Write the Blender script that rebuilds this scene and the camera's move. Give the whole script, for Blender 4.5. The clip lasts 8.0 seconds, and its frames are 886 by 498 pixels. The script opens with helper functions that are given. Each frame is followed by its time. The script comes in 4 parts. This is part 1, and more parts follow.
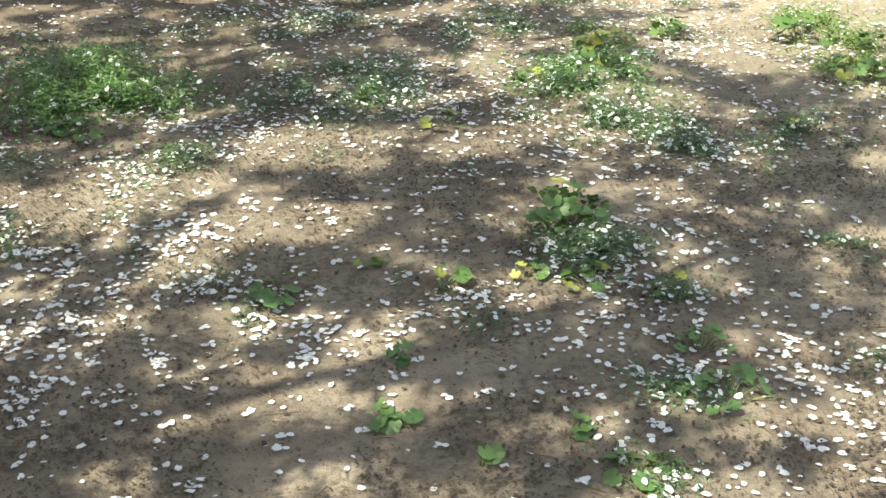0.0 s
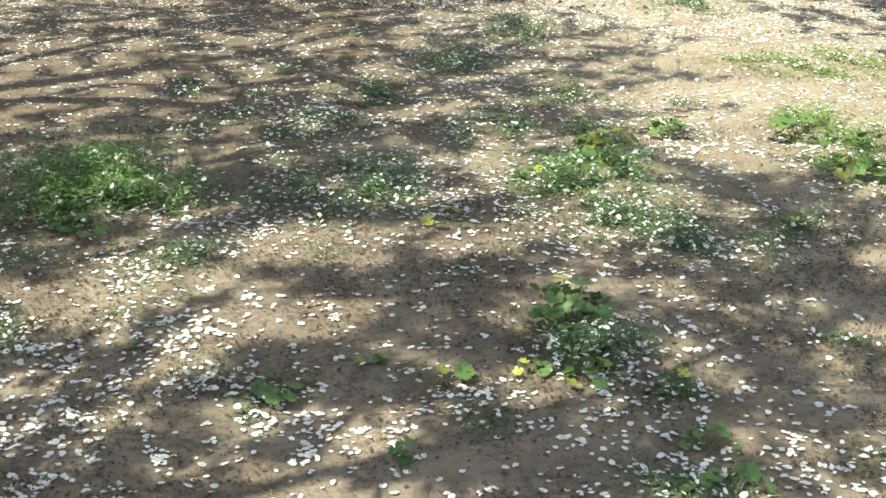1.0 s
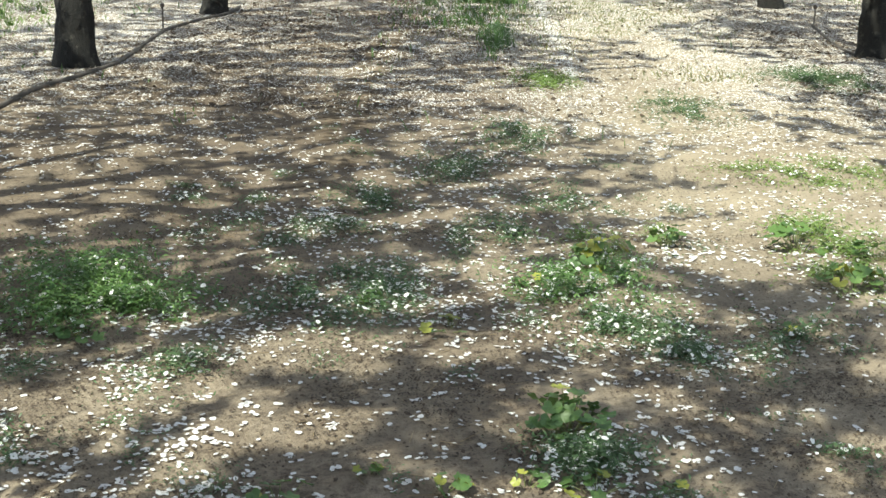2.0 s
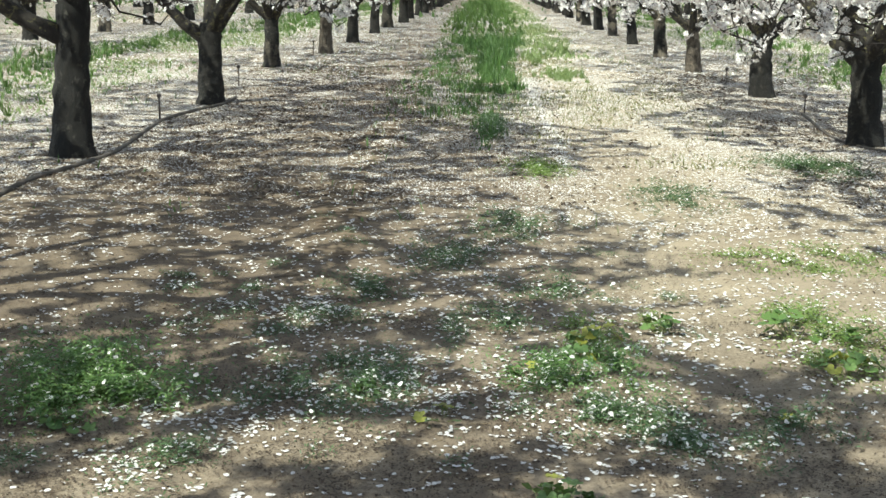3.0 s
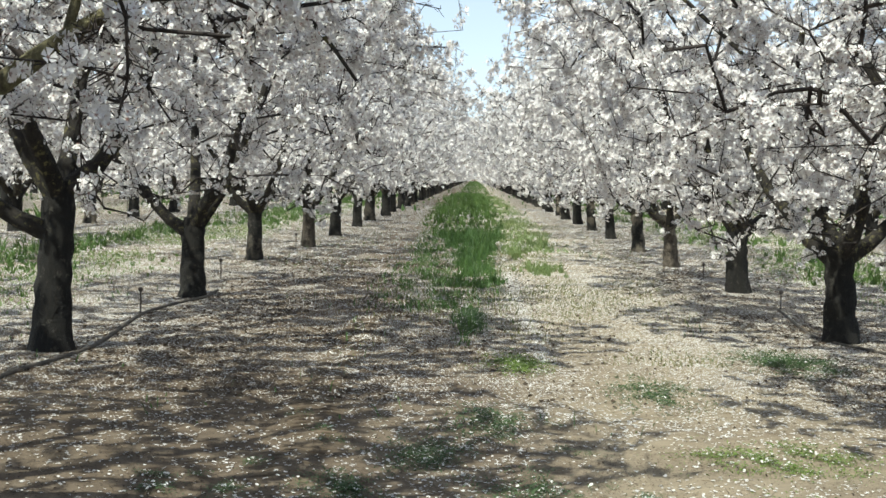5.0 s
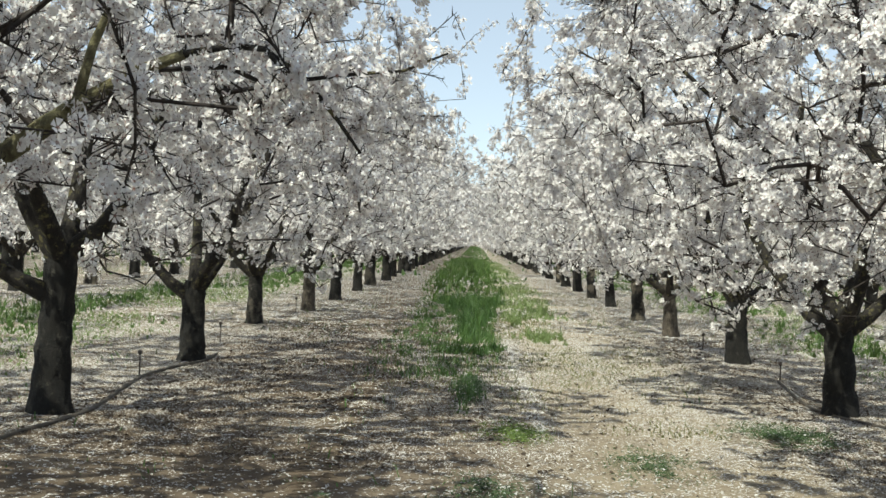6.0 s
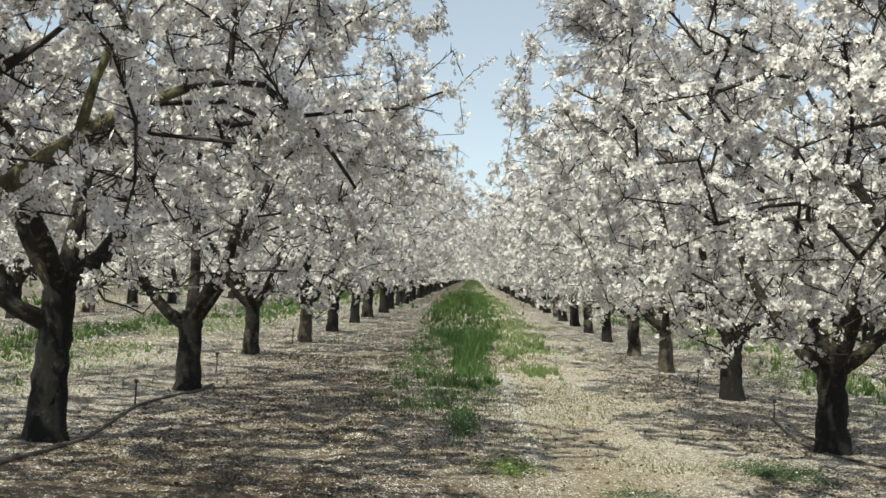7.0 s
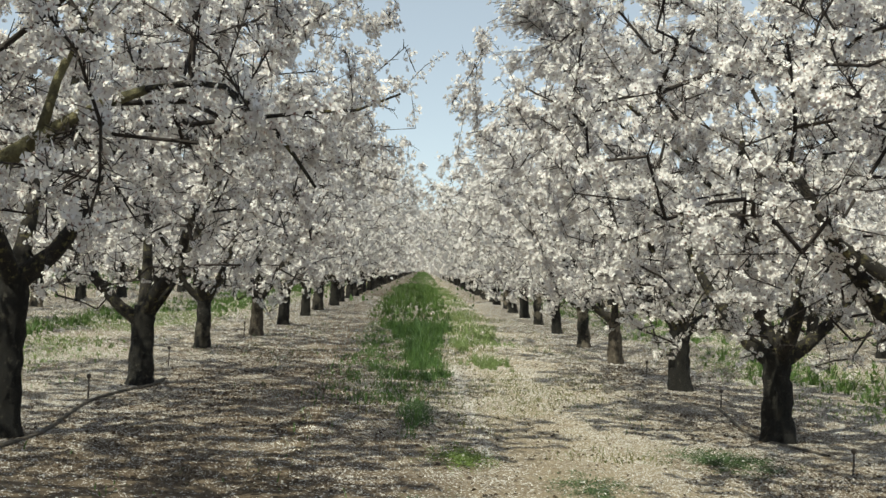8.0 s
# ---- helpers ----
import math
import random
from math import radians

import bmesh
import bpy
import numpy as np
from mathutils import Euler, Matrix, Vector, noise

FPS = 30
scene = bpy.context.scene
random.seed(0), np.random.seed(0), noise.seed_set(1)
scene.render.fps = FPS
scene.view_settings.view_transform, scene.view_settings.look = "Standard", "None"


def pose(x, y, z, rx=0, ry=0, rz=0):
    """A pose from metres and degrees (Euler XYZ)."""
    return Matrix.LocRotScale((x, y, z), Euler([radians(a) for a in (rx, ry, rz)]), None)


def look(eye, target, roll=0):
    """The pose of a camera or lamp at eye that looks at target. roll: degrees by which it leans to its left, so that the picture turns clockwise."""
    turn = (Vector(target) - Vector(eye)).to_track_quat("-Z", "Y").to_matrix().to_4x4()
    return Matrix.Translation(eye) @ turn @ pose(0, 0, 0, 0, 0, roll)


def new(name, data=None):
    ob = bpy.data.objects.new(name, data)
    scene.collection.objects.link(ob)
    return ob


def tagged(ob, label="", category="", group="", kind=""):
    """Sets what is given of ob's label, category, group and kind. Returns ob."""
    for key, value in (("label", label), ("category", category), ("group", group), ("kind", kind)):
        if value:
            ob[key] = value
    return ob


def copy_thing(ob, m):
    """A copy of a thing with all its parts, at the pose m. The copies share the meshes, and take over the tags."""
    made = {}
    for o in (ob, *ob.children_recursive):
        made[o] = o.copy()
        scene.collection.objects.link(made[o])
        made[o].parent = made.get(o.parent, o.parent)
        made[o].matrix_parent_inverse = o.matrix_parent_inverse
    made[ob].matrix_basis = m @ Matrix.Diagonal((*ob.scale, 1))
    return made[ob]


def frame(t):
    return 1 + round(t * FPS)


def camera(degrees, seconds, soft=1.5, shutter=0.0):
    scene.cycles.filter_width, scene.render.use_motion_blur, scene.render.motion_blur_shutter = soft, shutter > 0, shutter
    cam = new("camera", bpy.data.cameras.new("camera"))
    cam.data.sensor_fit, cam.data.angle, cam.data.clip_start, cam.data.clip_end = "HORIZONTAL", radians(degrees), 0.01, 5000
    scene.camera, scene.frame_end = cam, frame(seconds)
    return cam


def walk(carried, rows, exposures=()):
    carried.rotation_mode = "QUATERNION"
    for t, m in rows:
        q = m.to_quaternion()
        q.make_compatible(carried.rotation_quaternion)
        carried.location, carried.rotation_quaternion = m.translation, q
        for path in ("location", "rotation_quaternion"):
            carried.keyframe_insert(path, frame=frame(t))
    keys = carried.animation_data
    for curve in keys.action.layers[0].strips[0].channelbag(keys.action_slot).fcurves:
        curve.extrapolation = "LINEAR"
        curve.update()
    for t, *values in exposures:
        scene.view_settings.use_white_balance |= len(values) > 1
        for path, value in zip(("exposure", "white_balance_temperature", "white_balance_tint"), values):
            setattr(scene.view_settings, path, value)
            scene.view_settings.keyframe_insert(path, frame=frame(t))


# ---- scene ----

# ---------------------------------------------------------------- camera
cam = camera(37.6, 8.0, soft=1.5)
ROWS = [
    (0.0, -0.000, 0.000, 1.500, 2.24, -24.21, -0.86),
    (0.5, -0.005, -0.004, 1.496, 2.35, -23.06, -0.97),
    (1.0, -0.004, -0.007, 1.500, 2.34, -19.92, -0.98),
    (1.5, -0.002, -0.008, 1.507, 2.37, -17.73, -1.20),
    (2.0, -0.002, -0.014, 1.522, 2.38, -15.41, -1.25),
    (2.2, -0.002, -0.016, 1.523, 2.30, -14.61, -1.19),
    (3.3, 0.007, -0.022, 1.533, 2.08, -10.52, -1.08),
    (3.5, 0.006, -0.027, 1.546, 2.03, -9.86, -1.00),
    (4.0, 0.011, -0.026, 1.554, 1.93, -7.79, -1.06),
    (4.5, 0.024, -0.024, 1.560, 1.77, -5.46, -1.28),
    (5.0, 0.026, -0.052, 1.578, 1.37, -3.17, -1.50),
    (5.2, 0.023, -0.059, 1.582, 1.38, -2.56, -1.69),
    (6.3, 0.023, -0.107, 1.611, 1.38, 0.25, -2.37),
    (6.5, 0.031, -0.121, 1.611, 1.43, 0.52, -2.22),
    (7.0, 0.047, -0.182, 1.613, 1.33, 1.13, -3.05),
    (7.5, 0.032, -0.234, 1.612, -0.20, 0.94, -3.07),
    (8.0, 0.016, -0.321, 1.630, -0.89, 0.89, -2.84),
]
walk(cam, [(t, pose(x, y, z, 90 + pitch, roll, yaw)) for t, x, y, z, yaw, pitch, roll in ROWS],
     exposures=[(0.0, 1.36, 6900, -2), (2.0, 1.0, 6650, -4), (3.5, 0.72, 6500, -4), (5.0, 0.34, 6550, -2), (6.5, 0.13, 6900, -3), (8.0, -0.03, 7150, -3)])

# ---------------------------------------------------------------- sky and sun
SUN_FROM = Vector((-0.46, -0.56, 1.0)).normalized()
world = bpy.data.worlds.new("sky")
scene.world = world
world.use_nodes = True
wn = world.node_tree
sky = wn.nodes.new("ShaderNodeTexSky")
sky.sky_type = "NISHITA"
sky.sun_disc = False
sky.sun_elevation = math.asin(SUN_FROM.z)
sky.sun_rotation = math.atan2(SUN_FROM.x, SUN_FROM.y)
sky.dust_density = 0.15
sky.air_density = 0.6
haze = wn.nodes.new("ShaderNodeHueSaturation")
haze.inputs["Saturation"].default_value = 0.65
wn.links.new(sky.outputs[0], haze.inputs["Color"])
veil = wn.nodes.new("ShaderNodeMix")
veil.data_type = "RGBA"
veil.inputs[0].default_value = 0.6
veil.inputs[7].default_value = (1.82, 2.06, 2.72, 1)
wn.links.new(haze.outputs[0], veil.inputs[6])
wn.links.new(veil.outputs[2], wn.nodes["Background"].inputs[0])
wn.nodes["Background"].inputs[1].default_value = 0.225
sun = new("sun", bpy.data.lights.new("sun", "SUN"))
sun.data.energy = 5.0
sun.data.angle = radians(0.53)
sun.data.color = (1.0, 0.965, 0.90)
sun.matrix_world = look(SUN_FROM * 60, (0, 0, 0))


# ---------------------------------------------------------------- materials
def material(name):
    m = bpy.data.materials.new(name)
    m.use_nodes = True
    nt = m.node_tree
    nt.nodes.clear()
    out = nt.nodes.new("ShaderNodeOutputMaterial")
    return m, nt, out


def node(nt, kind, **values):
    n = nt.nodes.new(kind)
    for k, v in values.items():
        n.inputs[k.replace("_", " ")].default_value = v
    return n


def ramp(nt, fac, stops):
    r = nt.nodes.new("ShaderNodeValToRGB")
    r.color_ramp.elements[0].position, r.color_ramp.elements[0].color = stops[0][0], (*stops[0][1], 1)
    r.color_ramp.elements[1].position, r.color_ramp.elements[1].color = stops[-1][0], (*stops[-1][1], 1)
    for p, c in stops[1:-1]:
        r.color_ramp.elements.new(p).color = (*c, 1)
    nt.links.new(fac, r.inputs[0])
    return r.outputs[0]


def mixed(nt, fac, a, b, blend="MIX"):
    m = nt.nodes.new("ShaderNodeMix")
    m.data_type, m.blend_type = "RGBA", blend
    for sock, v in ((m.inputs[0], fac), (m.inputs[6], a), (m.inputs[7], b)):
        if isinstance(v, (int, float)):
            sock.default_value = v
        elif isinstance(v, tuple):
            sock.default_value = (*v, 1)
        else:
            nt.links.new(v, sock)
    return m.outputs[2]


def noise_tex(nt, scale, detail=4.0, rough=0.6, stretch=None):
    co = nt.nodes.new("ShaderNodeTexCoord")
    n = node(nt, "ShaderNodeTexNoise", Scale=scale, Detail=detail, Roughness=rough)
    if stretch:
        mp = nt.nodes.new("ShaderNodeMapping")
        mp.inputs["Scale"].default_value = stretch
        nt.links.new(co.outputs["Object"], mp.inputs[0])
        nt.links.new(mp.outputs[0], n.inputs["Vector"])
    else:
        nt.links.new(co.outputs["Object"], n.inputs["Vector"])
    return n.outputs[0]


def bump(nt, height, strength, distance):
    b = node(nt, "ShaderNodeBump", Strength=strength, Distance=distance)
    nt.links.new(height, b.inputs["Height"])
    return b.outputs[0]


def sums(nt, op, a, b, clamp=False):
    n = nt.nodes.new("ShaderNodeMath")
    n.operation, n.use_clamp = op, clamp
    for sock, v in zip(n.inputs, (a, b)):
        if isinstance(v, (int, float)):
            sock.default_value = v
        else:
            nt.links.new(v, sock)
    return n.outputs[0]


def petal_flecks(nt):
    """The carpet of single petals far down the lane, thin on the sandy wheel track."""
    co = nt.nodes.new("ShaderNodeTexCoord").outputs["Object"]
    xyz = nt.nodes.new("ShaderNodeSeparateXYZ")
    nt.links.new(co, xyz.inputs[0])
    cell = node(nt, "ShaderNodeTexVoronoi", Scale=52.0)
    cell.voronoi_dimensions = "2D"
    nt.links.new(co, cell.inputs["Vector"])
    tone = nt.nodes.new("ShaderNodeSeparateColor")
    nt.links.new(cell.outputs["Color"], tone.inputs[0])
    down = sums(nt, "MULTIPLY", sums(nt, "SUBTRACT", xyz.outputs[1], 7.0), 0.16, True)
    track = sums(nt, "SUBTRACT", 1.0, sums(nt, "MULTIPLY", sums(nt, "ABSOLUTE", sums(nt, "SUBTRACT", xyz.outputs[0], 1.05), 0), 1.1), True)
    nearer = sums(nt, "SUBTRACT", 1.0, sums(nt, "MULTIPLY", sums(nt, "SUBTRACT", xyz.outputs[1], 10.0), 0.1, True), True)
    share = sums(nt, "MULTIPLY", down, sums(nt, "SUBTRACT", 1.0, sums(nt, "MULTIPLY", sums(nt, "MULTIPLY", track, nearer), 0.75)))
    left = sums(nt, "SUBTRACT", 1.0, sums(nt, "MULTIPLY", sums(nt, "ABSOLUTE", sums(nt, "ADD", xyz.outputs[0], 1.5), 0), 0.42), True)
    share = sums(nt, "MULTIPLY", share, sums(nt, "SUBTRACT", 1.0, sums(nt, "MULTIPLY", left, 0.6)))
    patch = ramp(nt, noise_tex(nt, 1.7, 4, 0.65), [(0.36, (0.14,) * 3), (0.62, (0.62,) * 3)])
    share = sums(nt, "MULTIPLY", share, patch)
    chosen = sums(nt, "LESS_THAN", tone.outputs[0], share)
    round_ = sums(nt, "LESS_THAN", cell.outputs["Distance"], 0.42)
    return sums(nt, "MULTIPLY", chosen, round_)


def make_soil():
    m, nt, out = material("sandy_soil")
    big = noise_tex(nt, 0.9, 3)
    mid = noise_tex(nt, 7, 5)
    fine = noise_tex(nt, 42, 6, 0.8)
    crumb = noise_tex(nt, 170, 3, 0.7)
    c = ramp(nt, big, [(0.3, (0.228, 0.180, 0.133)), (0.7, (0.345, 0.286, 0.211))])
    c = mixed(nt, 0.55, c, ramp(nt, mid, [(0.3, (0.126, 0.095, 0.069)), (0.75, (0.395, 0.330, 0.243))]))
    litter = ramp(nt, noise_tex(nt, 3.2, 4, 0.7), [(0.40, (0.25,) * 3), (0.62, (1, 1, 1))])
    c = mixed(nt, mixed(nt, 1.0, ramp(nt, fine, [(0.40, (0.9,) * 3), (0.56, (0, 0, 0))]), litter, "MULTIPLY"), c, (0.06, 0.043, 0.032))
    c = mixed(nt, ramp(nt, crumb, [(0.30, (0.8,) * 3), (0.42, (0, 0, 0))]), c, (0.05, 0.036, 0.026))
    at = nt.nodes.new("ShaderNodeSeparateXYZ")
    nt.links.new(nt.nodes.new("ShaderNodeTexCoord").outputs["Object"], at.inputs[0])
    # the sandy wheel track on the lane's open side, paled also for its sunlight
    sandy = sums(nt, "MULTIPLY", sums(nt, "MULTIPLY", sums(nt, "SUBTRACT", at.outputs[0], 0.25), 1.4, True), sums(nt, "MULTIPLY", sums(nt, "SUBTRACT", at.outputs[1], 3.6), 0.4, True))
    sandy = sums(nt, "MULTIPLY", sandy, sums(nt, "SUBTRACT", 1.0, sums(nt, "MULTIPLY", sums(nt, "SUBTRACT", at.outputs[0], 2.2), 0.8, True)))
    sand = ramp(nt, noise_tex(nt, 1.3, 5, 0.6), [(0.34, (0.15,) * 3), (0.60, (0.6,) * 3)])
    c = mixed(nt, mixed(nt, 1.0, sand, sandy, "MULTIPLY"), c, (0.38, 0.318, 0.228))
    damp = ramp(nt, noise_tex(nt, 0.8, 5, 0.65, (1.3, 0.5, 1)), [(0.40, (0, 0, 0)), (0.60, (0.55,) * 3)])
    damp = mixed(nt, sandy, damp, (0.0, 0.0, 0.0))
    c = mixed(nt, damp, c, (0.115, 0.086, 0.064))
    # moist brown soil on the left side, darkened also to stand in for crown shade
    moist_shade = sums(nt, "MULTIPLY", sums(nt, "MULTIPLY", sums(nt, "SUBTRACT", 0.25, at.outputs[0]), 0.9, True), sums(nt, "MULTIPLY", sums(nt, "SUBTRACT", at.outputs[1], 4.5), 0.4, True))
    moist_shade = sums(nt, "MULTIPLY", moist_shade, sums(nt, "MULTIPLY", sums(nt, "ADD", at.outputs[0], 4.4), 0.8, True))
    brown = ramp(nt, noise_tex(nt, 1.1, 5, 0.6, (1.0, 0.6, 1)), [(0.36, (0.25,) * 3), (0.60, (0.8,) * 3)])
    c = mixed(nt, mixed(nt, 1.0, brown, moist_shade, "MULTIPLY"), c, (0.115, 0.086, 0.061))
    c = mixed(nt, petal_flecks(nt), c, (0.70, 0.675, 0.63))
    b = node(nt, "ShaderNodeBsdfPrincipled", Roughness=0.95)
    b.inputs["Specular IOR Level"].default_value = 0.15
    nt.links.new(c, b.inputs["Base Color"])
    h = mixed(nt, 0.5, fine, crumb)
    nt.links.new(bump(nt, h, 0.75, 0.02), b.inputs["Normal"])
    nt.links.new(b.outputs[0], out.inputs[0])
    return m


def make_bark(name, dark, light, moss, wash=False, cover=0.57):
    m, nt, out = material(name)
    crack = noise_tex(nt, 22, 6, 0.7, (1, 1, 0.4))
    patch = noise_tex(nt, 15, 6, 0.72)
    grain = noise_tex(nt, 90, 4, 0.7)
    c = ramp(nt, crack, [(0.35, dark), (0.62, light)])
    c = mixed(nt, ramp(nt, patch, [(cover, (0, 0, 0)), (cover + 0.09, (0.8,) * 3)]), c, moss)
    c = mixed(nt, 0.35, c, ramp(nt, grain, [(0.3, (0.1, 0.09, 0.08)), (0.7, (0.6, 0.56, 0.5))]), "OVERLAY")
    if wash:
        # remains of an old pale wash, on some trunks more than on others
        rnd = nt.nodes.new("ShaderNodeObjectInfo").outputs["Random"]
        some = ramp(nt, rnd, [(0.72, (0, 0, 0)), (0.92, (1, 1, 1))])
        flaky = ramp(nt, noise_tex(nt, 2.6, 6, 0.62), [(0.46, (0, 0, 0)), (0.54, (0.7,) * 3)])
        c = mixed(nt, mixed(nt, 1.0, some, flaky, "MULTIPLY"), c, ramp(nt, grain, [(0.3, (0.13, 0.105, 0.08)), (0.7, (0.30, 0.26, 0.20))]))
    b = node(nt, "ShaderNodeBsdfPrincipled", Roughness=0.9)
    nt.links.new(c, b.inputs["Base Color"])
    nt.links.new(bump(nt, mixed(nt, 0.4, crack, grain), 1.0, 0.05), b.inputs["Normal"])
    nt.links.new(b.outputs[0], out.inputs[0])
    return m


def make_petal(name, inner, outer, through_share):
    """White petals, rosy towards the flower's heart, that let part of the light through."""
    m, nt, out = material(name)
    at = nt.nodes.new("ShaderNodeAttribute")
    at.attribute_name = "rad"
    rnd = nt.nodes.new("ShaderNodeNewGeometry").outputs["Random Per Island"]
    c = ramp(nt, at.outputs["Fac"], [(0.12, inner), (0.40, outer)])
    c = mixed(nt, 1.0, c, ramp(nt, rnd, [(0.0, (0.88, 0.86, 0.86)), (1.0, (1.0, 1.0, 0.99))]), "MULTIPLY")
    d = nt.nodes.new("ShaderNodeBsdfDiffuse")
    t = nt.nodes.new("ShaderNodeBsdfTranslucent")
    mx = node(nt, "ShaderNodeMixShader", Fac=through_share)
    nt.links.new(c, d.inputs[0])
    nt.links.new(c, t.inputs[0])
    nt.links.new(d.outputs[0], mx.inputs[1])
    nt.links.new(t.outputs[0], mx.inputs[2])
    nt.links.new(mx.outputs[0], out.inputs[0])
    return m


def make_leaf(name, a, b_, by_object=False, gloss=0.45):
    m, nt, out = material(name)
    if by_object:
        rnd = nt.nodes.new("ShaderNodeObjectInfo").outputs["Random"]
    else:
        rnd = nt.nodes.new("ShaderNodeNewGeometry").outputs["Random Per Island"]
    c = ramp(nt, rnd, [(0.0, a), (1.0, b_)])
    c = mixed(nt, 0.5, c, ramp(nt, noise_tex(nt, 45, 3), [(0.3, a), (0.7, b_)]))
    p = node(nt, "ShaderNodeBsdfPrincipled", Roughness=gloss)
    t = nt.nodes.new("ShaderNodeBsdfTranslucent")
    mx = node(nt, "ShaderNodeMixShader", Fac=0.28)
    nt.links.new(c, p.inputs["Base Color"])
    nt.links.new(c, t.inputs[0])
    nt.links.new(p.outputs[0], mx.inputs[1])
    nt.links.new(t.outputs[0], mx.inputs[2])
    nt.links.new(mx.outputs[0], out.inputs[0])
    return m


def make_plain(name, colour, dark, rough, scale=20):
    m, nt, out = material(name)
    p = node(nt, "ShaderNodeBsdfPrincipled", Roughness=rough)
    nt.links.new(ramp(nt, noise_tex(nt, scale, 4), [(0.3, dark), (0.7, colour)]), p.inputs["Base Color"])
    nt.links.new(p.outputs[0], out.inputs[0])
    return m


SOIL = make_soil()
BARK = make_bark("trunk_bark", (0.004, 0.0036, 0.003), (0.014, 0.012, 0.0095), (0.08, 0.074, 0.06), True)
PALE_BARK = make_bark("pale_bark", (0.035, 0.028, 0.022), (0.15, 0.125, 0.098), (0.28, 0.245, 0.19))
LIMB_BARK = make_bark("limb_bark", (0.010, 0.008, 0.007), (0.036, 0.030, 0.024), (0.20, 0.18, 0.08), cover=0.55)
# lichened bark, its whole tone also brightened for the sun on that limb
LIT_LICHEN_BARK = make_bark("lit_lichen_bark", (0.10, 0.09, 0.055), (0.26, 0.24, 0.13), (0.40, 0.38, 0.20))
TWIG_BARK = make_plain("twig_bark", (0.038, 0.027, 0.023), (0.014, 0.0105, 0.009), 0.8, 30)
BLOSSOM = make_petal("almond_blossom", (0.26, 0.14, 0.12), (0.84, 0.825, 0.82), 0.2)
FALLEN = make_petal("fallen_petal", (0.68, 0.635, 0.615), (0.73, 0.715, 0.695), 0.2)
WEED = make_leaf("weed_leaf", (0.03, 0.072, 0.026), (0.115, 0.175, 0.07))
LUSH_WEED = make_leaf("lush_weed_leaf", (0.035, 0.092, 0.022), (0.15, 0.24, 0.065))
# weed leaves again, in a lighter green painted for the mats in sun
SUNLIT_WEED = make_leaf("sunlit_weed_leaf", (0.08, 0.135, 0.03), (0.21, 0.28, 0.07))
MALLOW = make_leaf("mallow_leaf", (0.045, 0.10, 0.028), (0.14, 0.22, 0.056), True)
MALLOW_OLD = make_leaf("yellowed_leaf", (0.20, 0.22, 0.035), (0.34, 0.33, 0.06), True)
STALK = make_plain("leaf_stalk", (0.20, 0.22, 0.08), (0.10, 0.12, 0.04), 0.6)
GRASS = make_leaf("grass_blade", (0.03, 0.085, 0.020), (0.125, 0.22, 0.055))
FAR_GRASS = make_leaf("lush_grass", (0.034, 0.092, 0.019), (0.155, 0.25, 0.058))
THIN_GRASS = make_leaf("young_grass", (0.13, 0.20, 0.065), (0.26, 0.33, 0.13))
OLIVE_GRASS = make_leaf("olive_seedling", (0.10, 0.12, 0.04), (0.24, 0.24, 0.09))
STRAW = make_leaf("dry_stalk", (0.16, 0.11, 0.06), (0.34, 0.26, 0.15), gloss=0.7)
PIPE = make_plain("weathered_pipe", (0.11, 0.092, 0.075), (0.035, 0.03, 0.026), 0.8, 8)
PLASTIC = make_plain("dusty_plastic", (0.10, 0.075, 0.06), (0.05, 0.04, 0.035), 0.6, 30)


# ---------------------------------------------------------------- mesh tools
def tri_mesh(name, verts, tris, mat, smooth=False, rad=None):
    """A mesh out of arrays of corners and triangles."""
    me = bpy.data.meshes.new(name)
    verts, tris = np.asarray(verts, np.float32), np.asarray(tris, np.int32)
    me.vertices.add(len(verts))
    me.vertices.foreach_set("co", verts.ravel())
    me.loops.add(tris.size)
    me.loops.foreach_set("vertex_index", tris.ravel())
    me.polygons.add(len(tris))
    me.polygons.foreach_set("loop_start", np.arange(0, tris.size, 3, dtype=np.int32))
    if smooth:
        me.polygons.foreach_set("use_smooth", np.ones(len(tris), bool))
    if rad is not None:
        me.attributes.new("rad", "FLOAT", "POINT").data.foreach_set("value", np.asarray(rad, np.float32))
    me.materials.append(mat)
    me.update()
    me.validate()
    return me


def part(name, me, parent, label=""):
    ob = new(name, me)
    ob.parent = parent
    return tagged(ob, label)


def lattice(seed):
    return np.random.RandomState(seed).rand(257, 257)


LATTICES = [lattice(s) for s in (3, 4, 5, 6)]


def value_noise(x, y, k=0):
    """Smooth noise of 0 to 1 with one lump per unit."""
    g = LATTICES[k]
    x, y = np.asarray(x, float) + 400.0, np.asarray(y, float) + 400.0
    i, j = np.floor(x).astype(int), np.floor(y).astype(int)
    u, v = x - i, y - j
    u, v = u * u * (3 - 2 * u), v * v * (3 - 2 * v)
    i, j = i % 256, j % 256
    return (g[i, j] * (1 - u) + g[i + 1, j] * u) * (1 - v) + (g[i, j + 1] * (1 - u) + g[i + 1, j + 1] * u) * v


